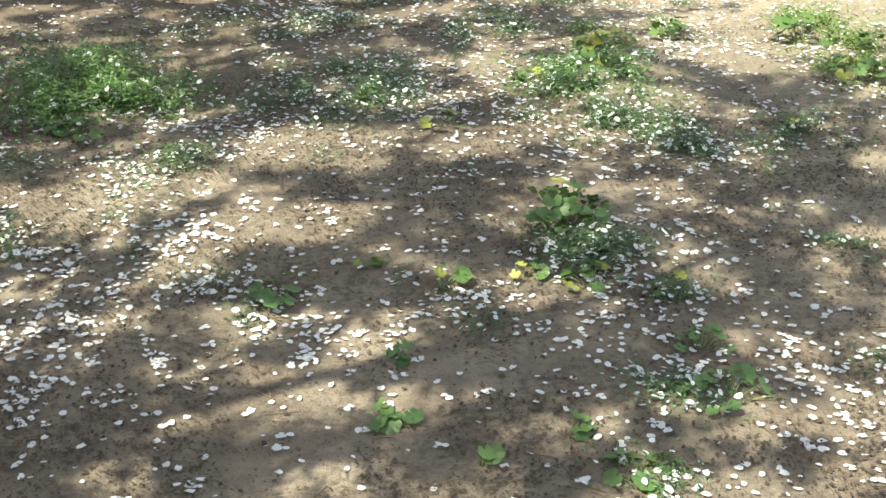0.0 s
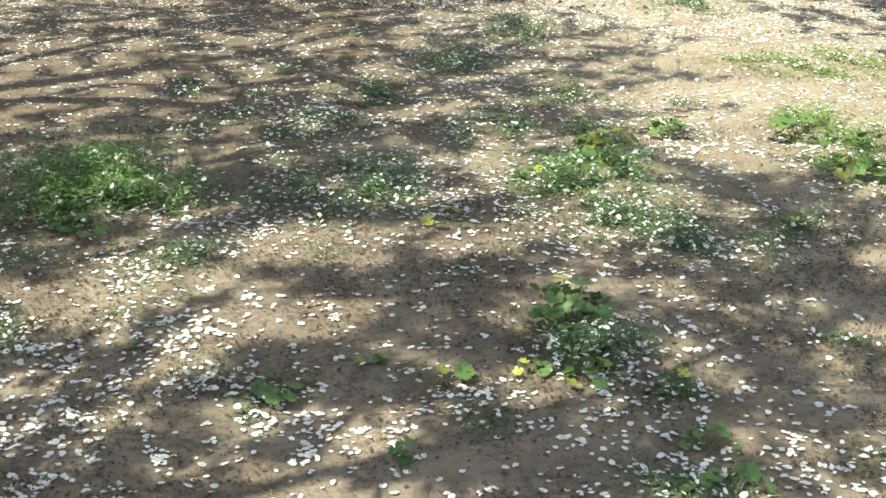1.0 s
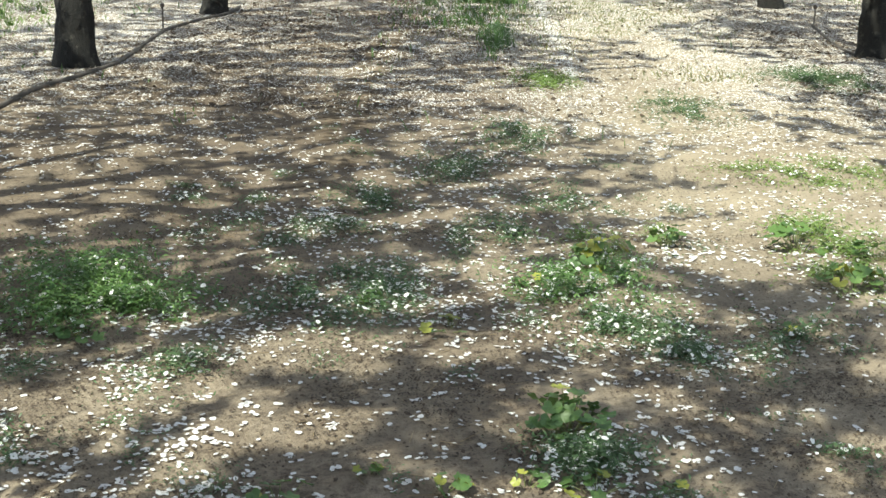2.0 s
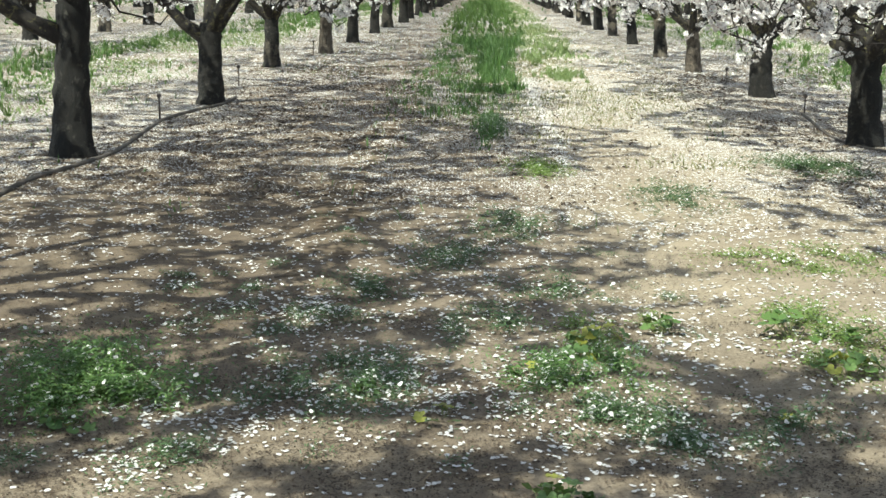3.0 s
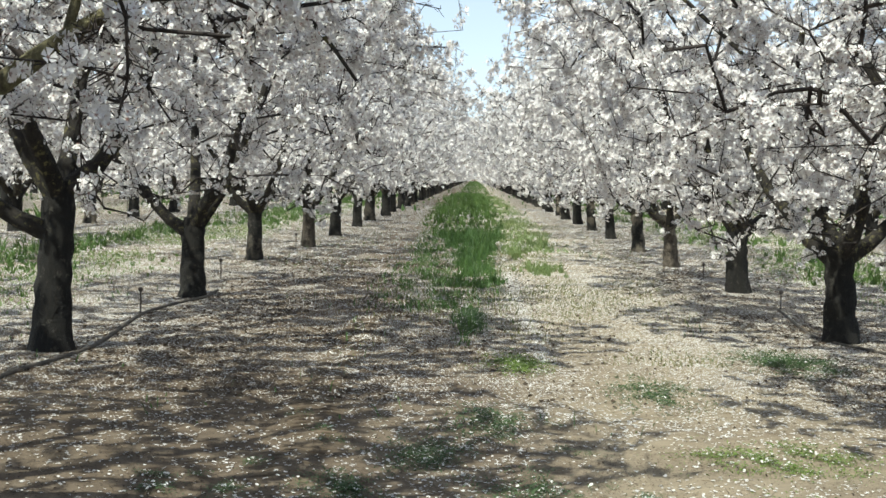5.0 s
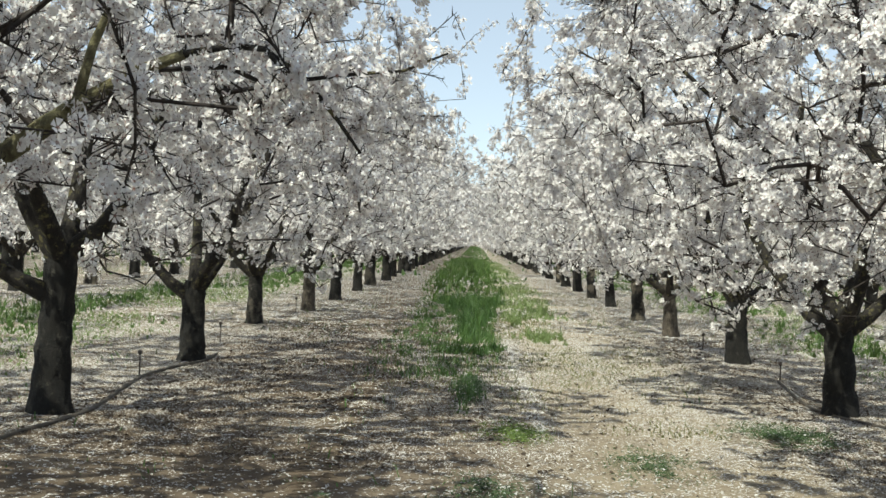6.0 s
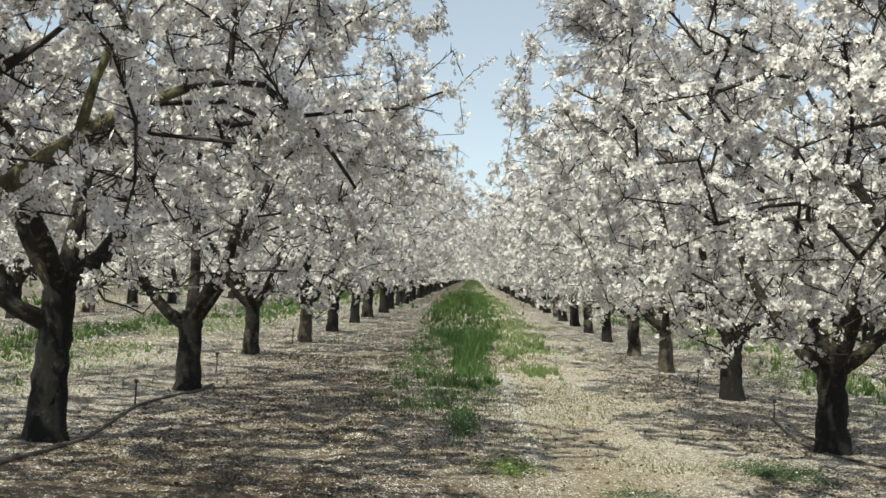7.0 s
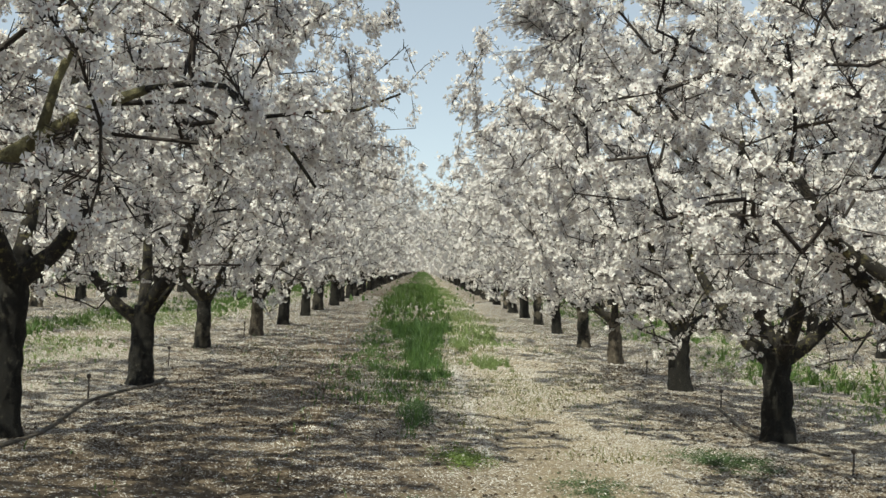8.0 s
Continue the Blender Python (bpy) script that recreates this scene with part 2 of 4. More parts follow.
def ground_height(x, y):
    """Gently uneven soil with two shallow wheel ruts along the lane; the small lumps stay where the mesh is fine."""
    x, y = np.asarray(x, float), np.asarray(y, float)
    out = np.maximum(np.maximum(np.abs(x) - 2.6, 1.6 - y), np.maximum(y - 8.0, 0))
    low = np.exp(-np.maximum(out - 12, 0) / 12)
    h = low * 0.05 * (value_noise(x * 0.55, y * 0.4, 0) - 0.5)
    h = h + np.exp(-out / 4) * 0.026 * (value_noise(x * 2.3, y * 2.1, 1) - 0.5)
    h = h + np.exp(-out / 0.8) * (0.016 * (value_noise(x * 7, y * 7, 2) - 0.5) + 0.010 * (value_noise(x * 17, y * 17, 3) - 0.5))
    # two narrow tyre lines in the soft soil
    line = np.exp(-((x + 0.97 + 0.11 * (3.2 - y)) / 0.035) ** 2) + np.exp(-((x + 1.14) / 0.035) ** 2) - 0.6 * np.exp(-((x + 1.06 + 0.05 * (3.2 - y)) / 0.03) ** 2)
    h = h - 0.016 * line * np.exp(-(np.maximum(np.abs(y - 3.3) - 0.9, 0) / 0.4) ** 2)
    rut = np.exp(-((x + 1.35) / 0.25) ** 2) + np.exp(-((x - 1.0) / 0.25) ** 2)
    return h - low * np.exp(-out / 10) * 0.02 * rut


def stretch_axis(lo, hi, step, far, grow=1.22):
    core = list(np.arange(lo, hi + 1e-6, step))
    d, up, down = step, [], []
    p, q = core[-1], core[0]
    while p < far:
        d *= grow
        p, q = p + d, q - d
        up.append(p)
        down.append(q)
    return np.array(down[::-1] + core + up)


GX, GY = stretch_axis(-2.6, 2.6, 0.045, 1600, 1.15), stretch_axis(1.6, 8.0, 0.045, 1600, 1.14)
GZ = ground_height(*np.meshgrid(GX, GY))


def ground_at(x, y):
    """The height of the ground's own sheet."""
    x, y = np.asarray(x, float), np.asarray(y, float)
    i, j = np.searchsorted(GX, x) - 1, np.searchsorted(GY, y) - 1
    u, v = (x - GX[i]) / (GX[i + 1] - GX[i]), (y - GY[j]) / (GY[j + 1] - GY[j])
    return (GZ[j, i] * (1 - u) + GZ[j, i + 1] * u) * (1 - v) + (GZ[j + 1, i] * (1 - u) + GZ[j + 1, i + 1] * u) * v


def build_ground():
    gx, gy = np.meshgrid(GX, GY)
    v = np.stack([gx.ravel(), gy.ravel(), GZ.ravel()], 1)
    n, m = len(GX), len(GY)
    i = (np.arange(m - 1)[:, None] * n + np.arange(n - 1)).ravel()
    t = np.concatenate([np.stack([i, i + 1, i + n + 1], 1), np.stack([i, i + n + 1, i + n], 1)])
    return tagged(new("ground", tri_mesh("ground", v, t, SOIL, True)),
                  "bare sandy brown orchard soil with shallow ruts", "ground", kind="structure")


build_ground()


# ---------------------------------------------------------------- trees
def frames_along(p):
    """A side and an up vector for each point of a line."""
    d = np.gradient(p, axis=0)
    d /= np.linalg.norm(d, axis=1)[:, None] + 1e-9
    ref = np.where(np.abs(d[:, 2:3]) > 0.8, [[1.0, 0.0, 0.0]], [[0.0, 0.0, 1.0]])
    ref = np.repeat(ref[:1], len(p), 0)
    a = np.cross(d, ref)
    a /= np.linalg.norm(a, axis=1)[:, None] + 1e-9
    return a, np.cross(d, a)


def sweep(points, radii, sides, rng=None, rough=0.0):
    """Corners and triangles of a tapered tube along a line, closed at its tip."""
    p, r = np.asarray(points, float), np.asarray(radii, float)
    a, b = frames_along(p)
    ang = np.arange(sides) * 2 * np.pi / sides
    rr = r[:, None] * np.ones(sides)
    if rng is not None:
        rr = rr * (1 + rough * (rng.rand(len(p), sides) - 0.5) + rough * 0.6 * (rng.rand(sides) - 0.5))
    v = p[:, None] + rr[..., None] * (np.cos(ang)[None, :, None] * a[:, None] + np.sin(ang)[None, :, None] * b[:, None])
    k = np.arange(len(p) - 1)[:, None] * sides
    j = np.arange(sides)
    q0, q1 = (k + j).ravel(), (k + (j + 1) % sides).ravel()
    t = np.concatenate([np.stack([q0, q1, q1 + sides], 1), np.stack([q0, q1 + sides, q0 + sides], 1)])
    last = (len(p) - 1) * sides
    cap = np.stack([np.full(sides - 2, last), last + np.arange(1, sides - 1), last + np.arange(2, sides)], 1)
    return v.reshape(-1, 3), np.concatenate([t, cap])


def frusta(p0, p1, r0, r1, sides=3):
    """Many thin straight twigs at once."""
    d = p1 - p0
    d /= np.linalg.norm(d, axis=1)[:, None] + 1e-9
    ref = np.where(np.abs(d[:, 2:3]) > 0.8, [[1.0, 0, 0]], [[0, 0, 1.0]])
    a = np.cross(d, ref)
    a /= np.linalg.norm(a, axis=1)[:, None] + 1e-9
    b = np.cross(d, a)
    ang = np.arange(sides) * 2 * np.pi / sides
    ring = np.cos(ang)[None, :, None] * a[:, None] + np.sin(ang)[None, :, None] * b[:, None]
    v = np.stack([p0[:, None] + ring * r0[:, None, None], p1[:, None] + ring * r1[:, None, None]], 1)
    k = np.arange(len(p0))[:, None] * 2 * sides
    j = np.arange(sides)
    q0, q1 = (k + j).ravel(), (k + (j + 1) % sides).ravel()
    t = np.concatenate([np.stack([q0, q1, q1 + sides], 1), np.stack([q0, q1 + sides, q0 + sides], 1)])
    return v.reshape(-1, 3), t


def crown_radius(z, top):
    """The vase-shaped outline of an almond crown."""
    return np.interp(z, [1.0, 1.5, 2.2, 3.2, 4.2, 0.86 * top, top], [1.5, 2.3, 2.9, 3.3, 3.2, 2.2, 0.8])


def skeleton_of(rng, limbs, fork, count, top, spread=1.0, bottom=1.5, extra=(), shoots=0, clear=1.6):
    """Limb lines, then thinner wood that reaches for points spread through the crown."""
    lines, nodes, parent = [], [np.array([0, 0, fork])], [-1]
    for az, el, length, start in limbs:
        a, e = math.radians(az), math.radians(el)
        pts = [np.array([0.03 * math.cos(a), 0.03 * math.sin(a), start - 0.10])]
        n = 7
        last = 0
        for i in range(n):
            e2 = e + (0.10 * i if e < 1.0 else 0.02 * i) + rng.normal(0, 0.10)
            a += rng.normal(0, 0.13)
            step = length / n
            pts.append(pts[-1] + step * np.array([math.cos(e2) * math.cos(a), math.cos(e2) * math.sin(a), math.sin(e2)]))
            nodes.append(pts[-1])
            parent.append(last)
            last = len(nodes) - 1
        lines.append((np.array(pts), None))
    for pts, r0, r1 in extra:
        last = 1 + int(np.argmin(np.linalg.norm(np.array(nodes[1:]) - np.array(pts[0]), axis=1)))
        for p in pts[1:]:
            nodes.append(np.array(p))
            parent.append(last)
            last = len(nodes) - 1
        lines.append((np.array(pts, float), (r0, r1)))
    z = bottom + (top - bottom) * rng.beta(1.15, 1.35, count * 2) - 0.6 * rng.rand(count * 2) ** 7
    az = rng.rand(count * 2) * 2 * np.pi
    lump = 0.84 + 0.24 * value_noise(az * 1.1 + top, z * 0.9, 2) + 0.14 * value_noise(az * 3.3, z * 2.6, 1)
    r = spread * crown_radius(z, top) * lump * np.maximum(rng.rand(count * 2) ** 0.32, 0.25)
    pts = np.stack([r * np.cos(az), r * np.sin(az), z], 1)
    pts = pts[r > clear - 1.0 * (z - bottom)][:count]
    if shoots:
        k = np.argsort(-(pts[:, 2] + 0.6 * np.hypot(pts[:, 0], pts[:, 1])))[:count // 3]
        k = rng.choice(k, shoots)
        pts = np.concatenate([pts, pts[k] * np.array([1.13, 1.13, 1.06]) + rng.normal(0, 0.12, (shoots, 3)) + np.array([0, 0, 0.15])])
    base = np.array(nodes)
    reach = np.min(np.linalg.norm(pts[:, None] - base[None], axis=2), axis=1)
    store = np.zeros(((count + shoots) * 8 + 300, 3))
    store[:len(nodes)] = base
    used = len(nodes)
    for p in pts[np.argsort(reach)]:
        d = np.linalg.norm(store[1:used] - p, axis=1) + 0.5 * np.maximum(0, store[1:used, 2] - p[2])
        k = 1 + int(np.argmin(d))
        a = store[k].copy()
        gap = np.linalg.norm(p - a)
        n = max(1, min(7, int(gap / 0.26)))
        bow = rng.normal(0, 0.07, 3) * gap + np.array([0, 0, 0.08 * gap])
        last = k
        for i in range(1, n + 1):
            u = i / n
            store[used] = a + (p - a) * u + bow * 4 * u * (1 - u) + rng.normal(0, 0.012, 3) * (i < n)
            parent.append(last)
            last = used
            used += 1
    return lines, store[:used], np.array(parent)


def wood_radii(parent):
    n = len(parent)
    w = np.zeros(n)
    kids = np.bincount(parent[1:], minlength=n)
    w[kids == 0] = 0.0045 ** 2.35
    for i in range(n - 1, 0, -1):
        w[parent[i]] += w[i]
    return w ** (1 / 2.35)


def blossoms(rng, nodes, parent, radii, count, size, petals, cluster, bare=None, tight=0.8):
    """Flowers in small clusters along the thin wood: corners, triangles and the distance from each flower's heart."""
    child = np.arange(1, len(parent))
    child = child[radii[child] < 0.03]
    p0, p1 = nodes[parent[child]], nodes[child]
    length = np.linalg.norm(p1 - p0, axis=1)
    groups = max(1, count // cluster)
    # some twigs are crowded with flowers, some nearly bare
    lush = length * (0.12 + rng.rand(len(child)) ** 1.6) * np.interp(p1[:, 2], [1.0, 2.6], [0.27, 1.0])
    e = rng.choice(len(child), groups, p=lush / lush.sum())
    c = p0[e] + (p1[e] - p0[e]) * rng.rand(groups, 1) + rng.normal(0, 1, (groups, 3)) * (0.022 + 1.2 * np.minimum(radii[child[e]], 0.05))[:, None]
    c = np.repeat(c, cluster, 0) + rng.normal(0, tight * size + 0.006, (groups * cluster, 3))
    if bare is not None:
        # thin spots in the crown, along the row, where the limbs show
        shut = np.zeros(len(c), bool)
        for p in bare:
            shut |= (np.hypot(c[:, 0] - p[0], c[:, 2] - p[2]) < (0.20 if p[2] < 1.75 else 0.11)) & (c[:, 1] < 0.4)
        c = c[~shut | (rng.rand(len(c)) < 0.15)]
    n = len(c)
    axis = rng.normal(0, 0.72, (n, 3)) + np.array([0, 0, 0.3])
    axis += 1.0 * (c - np.array([0, 0, 2.6])) / 2.5
    axis /= np.linalg.norm(axis, axis=1)[:, None]
    a = np.cross(axis, rng.normal(0, 1, (n, 3)))
    a /= np.linalg.norm(a, axis=1)[:, None] + 1e-9
    b = np.cross(axis, a)
    s = size * (0.75 + 0.5 * rng.rand(n))
    cup = 0.15 + 0.45 * rng.rand(n)
    ang = np.arange(petals) * 2 * np.pi / petals
    half = (0.44 if petals == 3 else 0.37) * 2 * np.pi / petals
    v = [c - axis * (0.1 * s)[:, None]]
    rad = [np.zeros(n)]
    t = []
    base = np.arange(n)
    for k in range(petals):
        for side in (-1, 1):
            th = ang[k] + side * half
            wob = s * (0.85 + 0.3 * rng.rand(n))
            v.append(c + wob[:, None] * (math.cos(th) * a + math.sin(th) * b) + (cup * s)[:, None] * axis)
            rad.append(np.ones(n))
        t.append(np.stack([base, base + n * (1 + 2 * k), base + n * (2 + 2 * k)], 1))
    return np.concatenate(v), np.concatenate(t), np.concatenate(rad)


TREE_LABEL = "almond tree in full white bloom with dark rugged trunk"


def build_tree(seed, limbs, fork=1.35, wood=900, flowers=42000, size=0.0335, petals=5, cluster=7, top=5.6,
               girth=0.142, lean=(0.0, 0.0), spread=1.0, bottom=1.5, extra=(), shoots=0, spurs=0, clear=1.6, show=0.0, bark=None):
    """One almond tree: trunk, limbs, thin wood and its crown of blossom."""
    rng = np.random.RandomState(seed)
    tree = new("almond_tree")
    tagged(tree, TREE_LABEL, "tree", "almond trees in rows")
    u = np.linspace(0, 1, 15)
    line = np.stack([lean[0] * (1 - u), lean[1] * (1 - u), -0.12 + u * (fork + 0.17)], 1)
    line[1:-1, :2] += rng.normal(0, 0.008, (13, 2))
    rad = girth * np.interp(u, [0, 0.08, 0.2, 0.6, 0.88, 1.0], [1.6, 1.32, 1.08, 0.90, 0.92, 0.74])
    v, t = sweep(line, rad, 18, rng, 0.13)
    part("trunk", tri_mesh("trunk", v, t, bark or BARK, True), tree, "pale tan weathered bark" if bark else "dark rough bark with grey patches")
    lines, nodes, parent = skeleton_of(rng, limbs, fork, wood, top, spread, bottom, extra, shoots, clear)
    radii = wood_radii(parent)
    for pts, ends in lines:
        n = len(pts)
        r = np.interp(np.arange(n) / (n - 1), [0, 0.15, 1], [0.092, 0.068, 0.026]) * girth / 0.142
        if ends:
            r = np.linspace(ends[0], ends[1], n)
        v, t = sweep(pts, r, 8, rng, 0.18)
        crusted = ends is not None and ends[1] >= 0.01
        part("limb", tri_mesh("limb", v, t, LIT_LICHEN_BARK if crusted else LIMB_BARK, True), tree,
             "limb crusted with yellow lichen, painted lighter as if sunlit" if crusted else "dark limb with yellowish lichen")
    k = np.arange(1 + sum(len(p) - 1 for p, _ in lines), len(parent))
    rp = np.minimum(radii[parent[k]], radii[k] * 1.25)
    a, b, ra, rb = nodes[parent[k]], nodes[k], np.minimum(rp, 0.05), np.minimum(radii[k], 0.045)
    if spurs:
        e = rng.choice(len(k), spurs)
        c = a[e] + (b[e] - a[e]) * rng.rand(spurs, 1)
        way = rng.normal(0, 1, (spurs, 3)) + 0.8 * (b[e] - a[e]) / 0.26 + np.array([0, 0, 0.4])
        way *= (rng.uniform(0.03, 0.11, spurs) / np.linalg.norm(way, axis=1))[:, None]
        a, b = np.concatenate([a, c]), np.concatenate([b, c + way])
        ra, rb = np.concatenate([ra, np.full(spurs, 0.0036)]), np.concatenate([rb, np.full(spurs, 0.002)])
    v, t = frusta(a, b, ra, rb, 3)
    part("fine_wood", tri_mesh("fine_wood", v, t, TWIG_BARK), tree, "thin dark twigs")["kind"] = "stuff"
    bare = None
    if show:
        bare = [p[i] + (p[i + 1] - p[i]) * u for p, ends in lines for i in range(len(p) - 1) for u in (0.0, 0.5) if ends is None and p[i][2] < show]
    v, t, rd = blossoms(rng, nodes, parent, radii, flowers, size, petals, cluster, bare, 0.95 if show else 0.8)
    part("crown", tri_mesh("crown", v, t, BLOSSOM, False, rd), tree, "dense white blossom with rosy hearts")["kind"] = "stuff"
    return tree


def some_limbs(rng, n, fork):
    a = rng.rand() * 360
    return [(a + 360 * i / n + rng.normal(0, 14), rng.uniform(36, 58), rng.uniform(2.0, 2.7), fork + rng.normal(0, 0.04))
            for i in range(n)]


def base_of(x, y):
    return float(ground_at(x, y)) - 0.02


LEFT_X, RIGHT_X = -3.50, 3.80
LEFT_Y = [10.95, 16.3, 23.2, 27.8, 33.3, 39.6]
RIGHT_Y = [13.45, 18.85, 24.6, 29.5, 35.6, 41.3]
LEFT_LIMBS = [(183, 52, 2.5, 1.40), (190, 26, 2.3, 1.08), (2, 56, 2.6, 1.42), (262, 52, 2.3, 1.42), (85, 60, 2.6, 1.42)]
RIGHT_LIMBS = [(150, 36, 2.5, 1.0), (8, 38, 2.6, 0.98), (40, 62, 2.8, 1.06), (285, 50, 2.4, 1.03), (110, 55, 2.6, 1.05)]
SECOND_LIMBS = [(185, 34, 2.3, 0.92), (12, 52, 2.7, 1.02), (305, 48, 2.5, 1.02), (95, 55, 2.6, 1.02)]
# the tree beside the lane whose long limbs reach over it
REACHING = [
    ([(0.1, 0, 1.38), (0.8, -0.1, 1.72), (1.69, -0.2, 1.91), (1.85, -0.2, 2.03), (2.0, -0.2, 2.14), (2.23, -0.2, 2.28), (2.43, -0.2, 2.36)], 0.065, 0.020),
    ([(2.0, -0.2, 2.14), (2.06, -0.2, 2.38), (2.16, -0.2, 2.62), (2.32, -0.1, 3.1)], 0.024, 0.010),
    ([(2.43, -0.2, 2.36), (2.65, -0.4, 2.37), (2.8, -0.5, 2.35), (2.96, -0.5, 2.24), (3.09, -0.5, 2.09), (3.18, -0.5, 1.97)], 0.015, 0.006),
    ([(2.80, -0.5, 2.35), (2.95, -0.7, 2.21), (3.15, -0.7, 2.24), (3.34, -0.7, 2.26), (3.5, -0.7, 2.33)], 0.010, 0.004),
]

rng = np.random.RandomState(77)
near = [build_tree(11, LEFT_LIMBS, 1.38, wood=1000, flowers=47000, size=0.0285, petals=4, cluster=11, girth=0.15, lean=(-0.06, 0), spread=0.98, bottom=1.75, clear=1.9, shoots=0, spurs=13000, show=2.3),
        build_tree(12, RIGHT_LIMBS, 1.0, wood=1000, flowers=58000, size=0.027, petals=5, cluster=11, girth=0.168, lean=(0.07, 0), bottom=1.15, clear=0.75, shoots=4, spurs=9000, show=1.3),
        build_tree(13, SECOND_LIMBS, 0.98, wood=1000, flowers=30000, size=0.0315, petals=4, girth=0.155, bottom=1.2, clear=1.4, shoots=2, spurs=3500, show=1.9),
        build_tree(14, LEFT_LIMBS, 1.38, wood=1200, flowers=41000, size=0.024, cluster=9, bottom=1.8, top=5.3, spread=0.94, extra=REACHING, shoots=0, spurs=17000)]
middle = [build_tree(20 + i, some_limbs(rng, 4, 0.98), 0.98, 680, 13500, 0.041, 4, 6, 5.6 + 0.15 * i, bottom=1.3, clear=1.7, spread=1.06, spurs=5000, bark=PALE_BARK if i == 2 else None) for i in range(3)]
far = [build_tree(30 + i, some_limbs(rng, 5, 0.95), 0.95, 240, 5000, 0.076, 3, 3, 5.6 + 0.4 * i, spread=1.15, bottom=1.35, clear=1.9, girth=0.18) for i in range(2)]
distant = [build_tree(40 + i, some_limbs(rng, 5, 0.95), 0.95, 70, 1000, 0.17, 3, 2, 5.6 + 0.4 * i, spread=1.19, bottom=1.35, clear=1.9, girth=0.2) for i in range(2)]
remote = [build_tree(45 + i, some_limbs(rng, 4, 0.95), 0.95, 36, 380, 0.28, 3, 2, 5.7 + 0.3 * i, spread=1.2, bottom=1.35, clear=1.8, girth=0.2) for i in range(2)]
closing = build_tree(50, some_limbs(rng, 3, 0.7), 0.7, 60, 1300, 0.185, 3, 2, 5.6, spread=1.1, bottom=0.35, clear=0.0)


def plant_tree(kind, x, y, turn, size=0, tilt=0):
    s = size or 0.95 + 0.10 * rng.rand()
    stand = pose(x, y, base_of(x, y), 0, tilt) @ pose(0, 0, 0, 0, 0, turn)
    m = stand @ Matrix.Diagonal((s, s, s, 1))
    if kind in fresh:
        fresh.remove(kind)
        kind.matrix_basis = m
        return kind
    ob = copy_thing(kind, stand)
    ob.scale = (s, s, s)
    return ob


fresh = near + middle + far + distant + remote + [closing]
first = plant_tree(near[0], LEFT_X, LEFT_Y[0], 0)
opposite = plant_tree(near[1], RIGHT_X, RIGHT_Y[0], 0)
plant_tree(near[2], LEFT_X, LEFT_Y[1], 0)
second = plant_tree(near[2], RIGHT_X + 0.09, RIGHT_Y[1], 200, tilt=-3)
plant_tree(near[3], LEFT_X - 0.1, 5.3, 0, 1.0)
beside = plant_tree(near[3], RIGHT_X + 0.1, 8.0, 25)
for i in range(2, 6):
    plant_tree(middle[2 if i == 3 else i % 2], LEFT_X - (0.38 if i == 2 else 0), LEFT_Y[i], rng.rand() * 360)
    plant_tree(middle[2 if i == 2 else (i + 1) % 2], RIGHT_X, RIGHT_Y[i], rng.rand() * 360, tilt=-5)
# the left row's next tree, out of view, set to shade the near ground
old = plant_tree(near[1], LEFT_X - 0.2, 0.1, 140, 1.12)


def add_bough(tree, line, flowers, width, seed=91, girth=(0.035, 0.010), twigs=60, size=0.03, label="unseen dark limb added to shade the lane"):
    """A blossoming bough of a tree that stands already; its line is given in the world."""
    r2 = np.random.RandomState(seed)
    inv = np.array(tree.matrix_basis.inverted())
    p = np.array(line, float)
    p = p @ inv[:3, :3].T + inv[:3, 3]
    v, t = sweep(p, np.linspace(girth[0], girth[1], len(p)), 8, r2, 0.15)
    part("limb", tri_mesh("limb", v, t, LIMB_BARK, True), tree, label)
    k = r2.randint(len(p) // 2, len(p), twigs)
    b = p[k] + r2.normal(0, 1, (twigs, 3)) * np.array([width, width, width * 0.6])
    v, t = frusta(p[k], b, np.full(twigs, min(0.007, girth[1])), np.full(twigs, 0.003), 3)
    part("fine_wood", tri_mesh("fine_wood", v, t, TWIG_BARK), tree, "thin dark twigs")["kind"] = "stuff"
    if flowers:
        nodes = np.concatenate([p[k], b])
        parent = np.concatenate([[-1], np.zeros(twigs - 1, int), np.arange(twigs)])
        radii = np.concatenate([np.full(twigs, 0.5), np.full(twigs, 0.004)])
        v, t, rd = blossoms(r2, nodes, parent, radii, flowers, size, 5, 5)
        part("crown", tri_mesh("crown", v, t, BLOSSOM, False, rd), tree, "white blossom with rosy hearts")["kind"] = "stuff"


# unseen bough, added overhead so its shade dapples the near lane
add_bough(old, [(-3.6, 0.15, 2.0), (-3.0, 0.3, 2.7), (-2.3, 0.5, 3.3), (-1.7, 0.75, 3.65), (-1.3, 1.0, 3.85), (-1.0, 1.3, 4.0), (-0.85, 1.65, 4.1), (-0.8, 2.05, 4.15), (-0.85, 2.5, 4.2)], 2600, 0.36)
add_bough(first, [(-3.40, 11.0, 1.62), (-3.25, 11.2, 1.33), (-3.18, 11.2, 1.23), (-2.98, 11.2, 1.19), (-2.83, 11.2, 1.13), (-2.67, 11.2, 1.33)], 24, 0.10, 92, (0.013, 0.004), 14, 0.02, "bare drooping twig")
add_bough(opposite, [(3.15, 13.3, 1.8), (2.88, 13.2, 1.4), (2.79, 13.2, 1.17), (2.69, 13.2, 0.96), (2.61, 13.2, 0.86), (2.54, 13.2, 0.84)], 60, 0.06, 93, (0.010, 0.004), 22, 0.023, "thin drooping spray of blossom")
